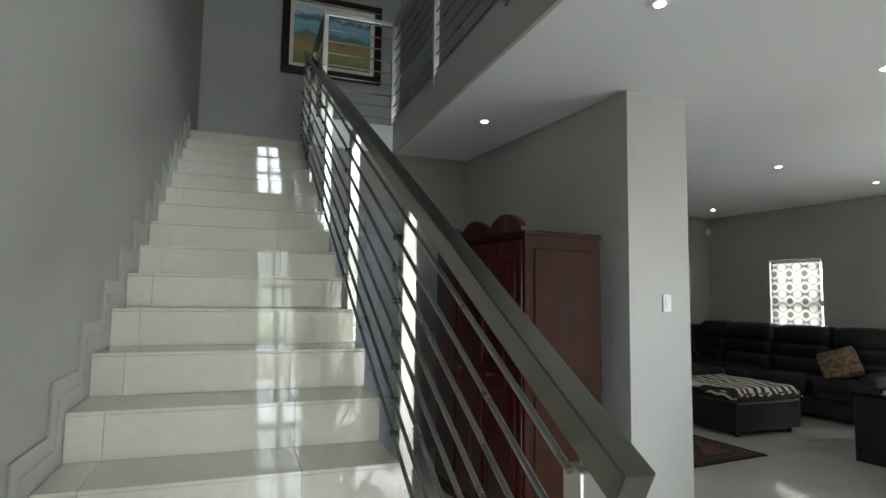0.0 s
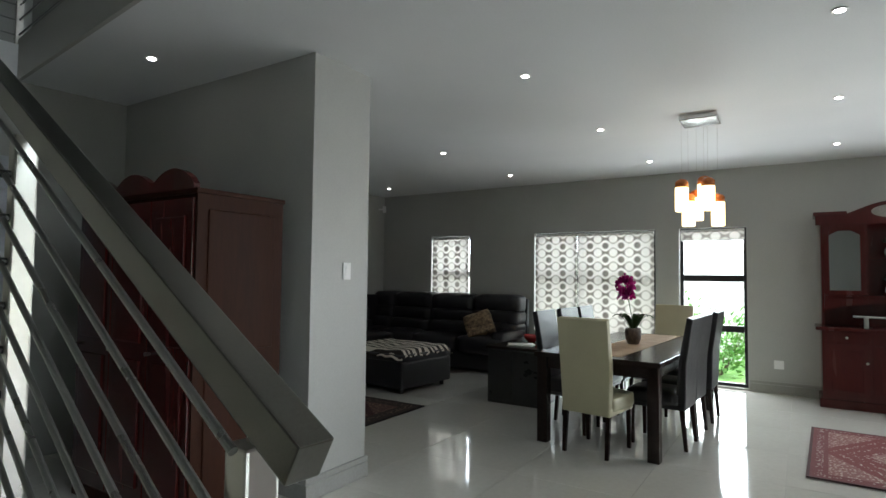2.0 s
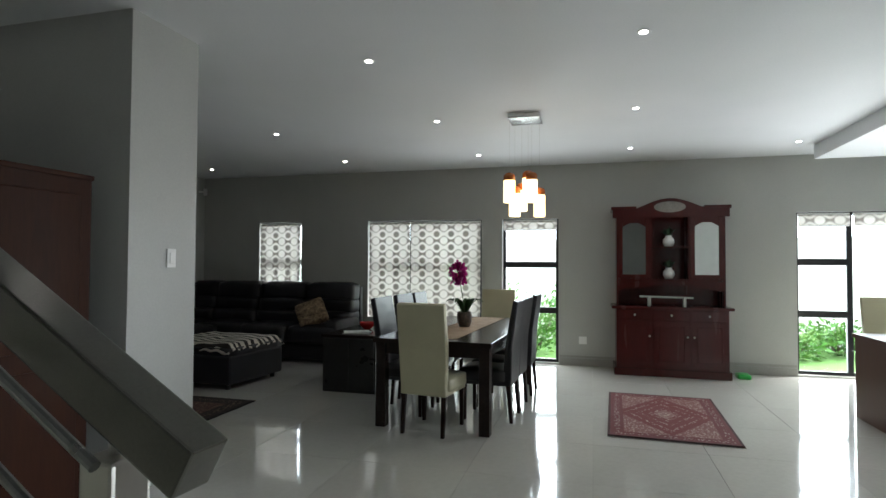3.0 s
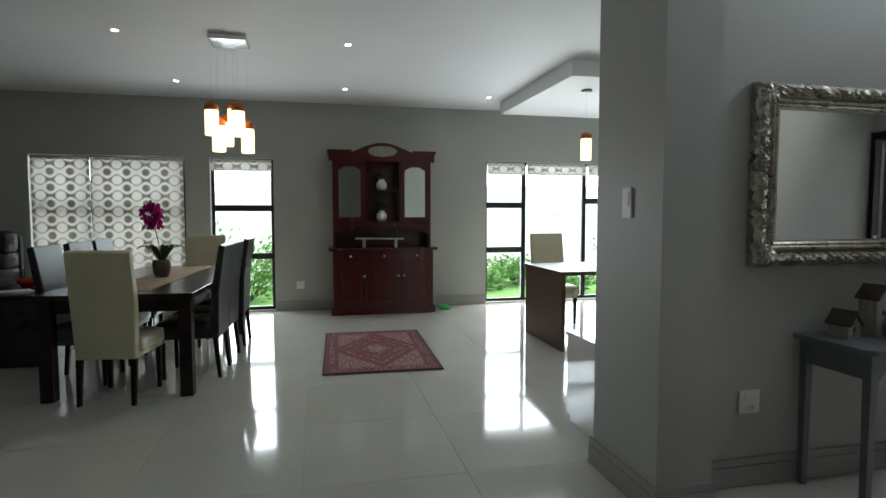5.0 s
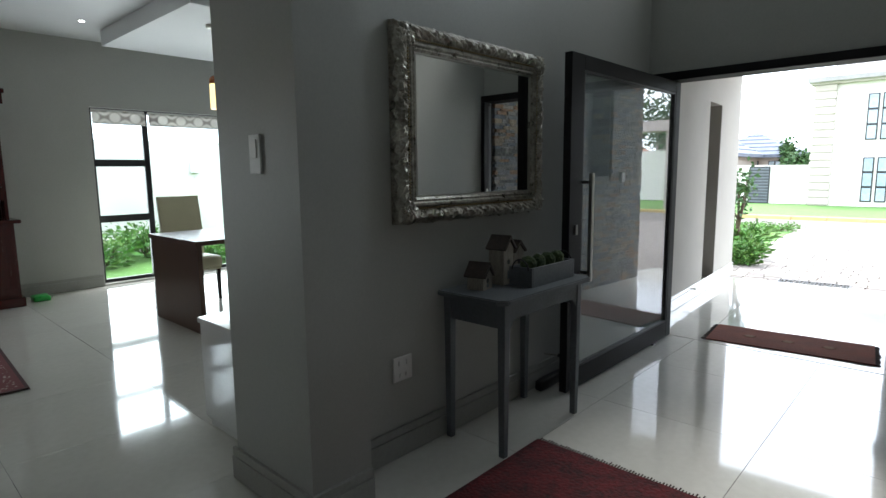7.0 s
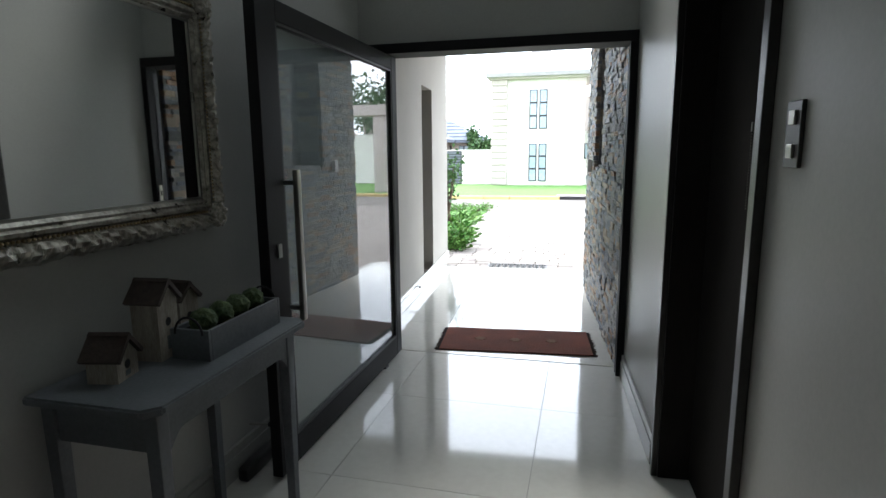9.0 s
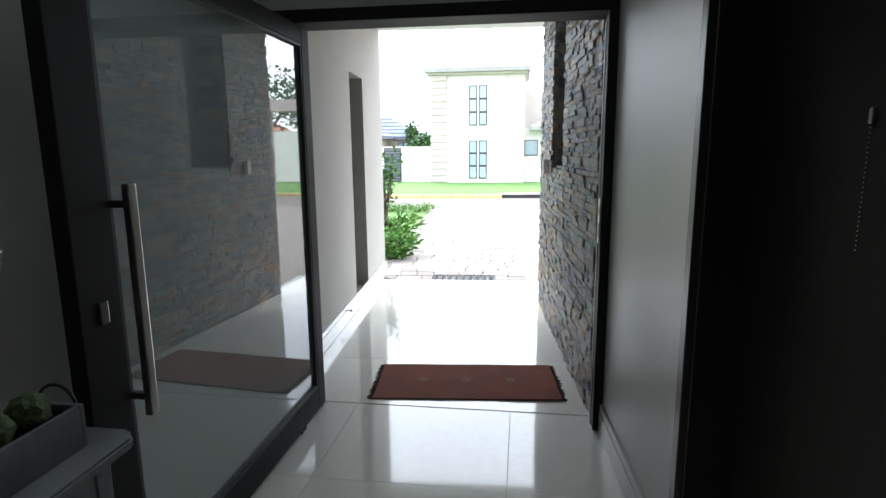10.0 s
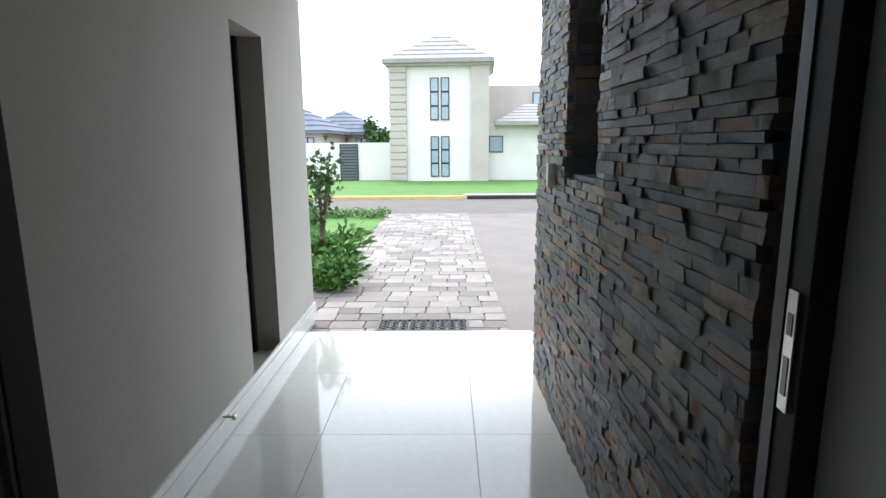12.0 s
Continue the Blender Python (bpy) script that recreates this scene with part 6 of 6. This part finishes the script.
part("pilaster", a_box(1.5, 2.4, -33.6, -33.0, G - 0.3, 5.35), HG, villa, "beige corner pilaster")
pil = part("pilaster", a_box(5.75, 6.55, -33.6, -33.0, G - 0.3, 5.35), HG, villa, "beige banded corner pilaster")
for k in range(16):
    part("band", a_box(5.70, 6.6, -33.6, -32.95, G + 0.1 + 0.36 * k, G + 0.38 + 0.36 * k, bevel=0.015), HG, pil)
part("cornice", a_box(1.35, 6.75, -37.7, -32.85, 5.30, 5.48, bevel=0.02), HG, villa)
part("roof", hip_roof(1.6, 6.5, -37.7, -33.0, 5.60, 1.65, 0.35), ROOF, villa, "pale grey tiled hip roof")
for z0, z1 in ((-0.22, 1.85), (2.65, 4.75)):
    house_window(villa, 3.52, 3.95, z0, z1, -33.2, 1, 3)
    house_window(villa, 4.06, 4.49, z0, z1, -33.2, 1, 3)
part("wing", a_box(-14.0, 1.74, -38.0, -33.9, G - 0.3, 2.5), HW, villa, "single-storey white wing")
part("wing", a_box(-10.0, 1.74, -40.0, -36.0, 2.4, 4.6), HG, villa, "beige upper storey")
part("roof", hip_roof(-3.2, 0.9, -36.0, -33.4, 2.55, 0.95, 0.3), ROOF, villa, "small pale tiled hip roof")
house_window(villa, 0.75, 1.5, 1.0, 1.85, -33.9, 1, 1)
house_window(villa, -1.9, -0.9, 3.5, 4.2, -36.0, 1, 1)
bwall = structure("boundary_wall", a_box(7.6, 40, -34.4, -34.15, G - 0.3, 1.55), HW, "white rendered boundary wall", "wall")
gate = thing("metal_gate", pose(9.55, -34.1, G), "dark slatted metal gate in the boundary wall", "gate")
part("gate_frame", a_box(0, 1.0, -0.03, 0.02, 0.02, 1.98), BLACK_METAL, gate)
for k in range(12):
    part("slat", a_box(0.05, 0.95, 0.021, 0.04, 0.08 + 0.157 * k, 0.19 + 0.157 * k), surface("gate_slat", (0.08, 0.09, 0.11), (0.12, 0.13, 0.15), 3, 40, 0.5) if k == 0 else bpy.data.materials["gate_slat"], gate)
for x0, x1, y0, y1, zz, hh in ((10.6, 16.2, -50, -44, 2.3, 1.7), (12.6, 21.2, -44, -38, 2.3, 2.0)):
    hs = thing("bungalow", pose(0, 0, 0), "low house with a blue-grey hipped roof", "house")
    part("wall", a_box(x0, x1, y0, y1, G - 0.5, zz - 0.1), HG, hs)
    part("roof", hip_roof(x0, x1, y0, y1, zz, hh, 0.5), ROOF_BLUE, hs)
    for q in range(3):
        house_window(hs, x0 + 0.5 + q * 1.4, x0 + 1.3 + q * 1.4, 0.9, 1.9, y1, 2, 1)

# street corner beyond the driveway
portal = thing("gate_portal", pose(-4.6, -24.5, ground_z(-24.5)), "beige rendered gateway with two square pillars", "gateway")
for x in (-1.2, 1.2):
    part("pillar", a_box(x - 0.35, x + 0.35, -0.35, 0.35, 0, 3.3, bevel=0.02), HG, portal)
part("beam", a_box(-1.8, 1.8, -0.45, 0.45, 3.301, 3.75, bevel=0.02), HG, portal)
tree(-8.0, -36, 6.5, 2.2, 45, "broad green tree behind the street", 2200)
tree(-13.0, -40, 8.0, 2.6, 46, "tall green tree behind the street", 2200)
red_house = thing("bungalow", pose(0, 0, 0), "low house with a terracotta hipped roof", "house")
part("wall", a_box(-24, -14, -48, -42, G - 0.6, 2.4), HG, red_house)
part("roof", hip_roof(-24, -14, -48, -42, 2.5, 2.2, 0.5), surface("terracotta_tile", (0.30, 0.12, 0.07), (0.4, 0.17, 0.1), 3, 30, 0.8, bump=0.2), red_house)


def parked_van(x, y):
    v = thing("van", pose(x, y, ground_z(y) - 0.012, 0, 0, 14), "white panel van parked by the street", "van")
    prof = [(-2.2, 0.35), (-2.2, 1.85), (-2.0, 2.0), (0.9, 2.0), (1.5, 1.25), (2.25, 1.0), (2.35, 0.35)]
    body = slab(prof, -0.85, 0.85, "y")
    bmesh.ops.bevel(body, geom=body.edges[:], offset=0.07, segments=2, affect="EDGES")
    part("body", body, WHITE_PLASTIC, v)
    for s in (-0.855, 0.845):
        part("side_window", slab([(0.25, 1.3), (0.25, 1.8), (0.85, 1.8), (1.3, 1.3)], s, s + 0.012, "y"), WIN_GLASS, v)
    for wx in (-1.4, 1.5):
        for wy in (-0.8, 0.62):
            w = part("wheel", a_tube((wx, wy, 0.33), (wx, wy + 0.2, 0.33), 0.33, sides=20), BLACK_PLASTIC, v)
            part("rim", a_tube((wx, wy - 0.01, 0.33), (wx, wy + 0.21, 0.33), 0.19, sides=16), STEEL, w)
    for hy in (-0.6, 0.6):
        part("headlight", a_box(2.2, 2.36, hy - 0.16, hy + 0.16, 0.72, 0.88, bevel=0.03), WIN_GLASS, v)


parked_van(-8.5, -19.5)

# garden outside the lounge windows
structure("garden_wall", a_box(13.0, 13.2, -14, 9, -0.1, 2.0), HW, "white rendered garden wall", "wall")
structure("garden_bed", a_box(10.15, 12.99, -14, 9, -0.15, -0.04), GRASS, "grassy garden strip beside the house", "lawn")
for k, (x, y, r, h) in enumerate(((11.2, 1.0, 0.6, 1.0), (12.1, 1.9, 0.6, 1.2), (11.6, -3.1, 0.5, 0.5), (12.3, -4.0, 0.6, 0.6), (11.0, -4.6, 0.35, 0.35), (12.2, -2.4, 0.5, 0.55), (11.2, -6.0, 0.6, 1.1), (12.3, 0.2, 0.5, 1.1))):
    shrub("garden_shrub", x, y, r, h, 900, "bright green garden shrub outside the window", 60 + k, 0.14, 0.025, -0.04)
glight = thing("garden_light", pose(13.0, -5.2, 1.55), "white box wall light on the garden wall", "wall light")
part("body", a_box(-0.10, 0, -0.08, 0.08, -0.14, 0.14, bevel=0.01), WHITE_PLASTIC, glight)


# ---- floor tiles ----
GAP = 0.0025
floor_ob = structure("floor", a_box(-0.9, 9.85, -5.12, 7.0, -0.06, -0.0105), GROUT, "polished cream porcelain tile floor", "floor")
porch_floor = structure("floor_porch", a_box(2.1, 4.0, -8.17, -5.05, -0.061, -0.0115), GROUT, "polished pale porch tile floor", "floor")
porch_floor.matrix_world = PORCH
tb = bmesh.new()
bmesh.ops.create_cube(tb, size=1.0)
bmesh.ops.bevel(tb, geom=[e for e in tb.edges if e.verts[0].co.z > 0 and e.verts[1].co.z > 0], offset=0.002, segments=1, affect="EDGES")
tile_mesh = {}


def floor_tile(x0, x1, y0, y1, parent):
    x0, x1, y0, y1 = x0 + GAP / 2, x1 - GAP / 2, y0 + GAP / 2, y1 - GAP / 2
    key = (round(x1 - x0, 3), round(y1 - y0, 3))
    if key not in tile_mesh:
        b2 = tb.copy()
        bmesh.ops.transform(b2, matrix=Matrix.Diagonal((key[0], key[1], 0.010, 1)), verts=b2.verts)
        me = bpy.data.meshes.new("tile")
        b2.to_mesh(me)
        b2.free()
        me.materials.append(TILE)
        tile_mesh[key] = me
    ob = new("tile", tile_mesh[key])
    ob.parent, ob.matrix_basis = parent, pose((x0 + x1) / 2, (y0 + y1) / 2, -0.005)


# house and porch are laid in grids of their own
for par, size, gx, gy, lo_x, hi_x, lo_y, hi_y in ((floor_ob, 0.87, 2.675, -4.32, -0.9, 9.85, -5.12, 7.0), (porch_floor, 0.78, 2.722, -5.79, 2.2, 3.985, -8.17, -5.12)):
    for i in range(-6, 10):
        for k in range(-4, 15):
            a, b = max(gx + i * size, lo_x), min(gx + (i + 1) * size, hi_x)
            c, d = max(gy + k * size, lo_y), min(gy + (k + 1) * size, hi_y)
            if b - a > 0.03 and d - c > 0.03:
                floor_tile(a, b, c, d, par)
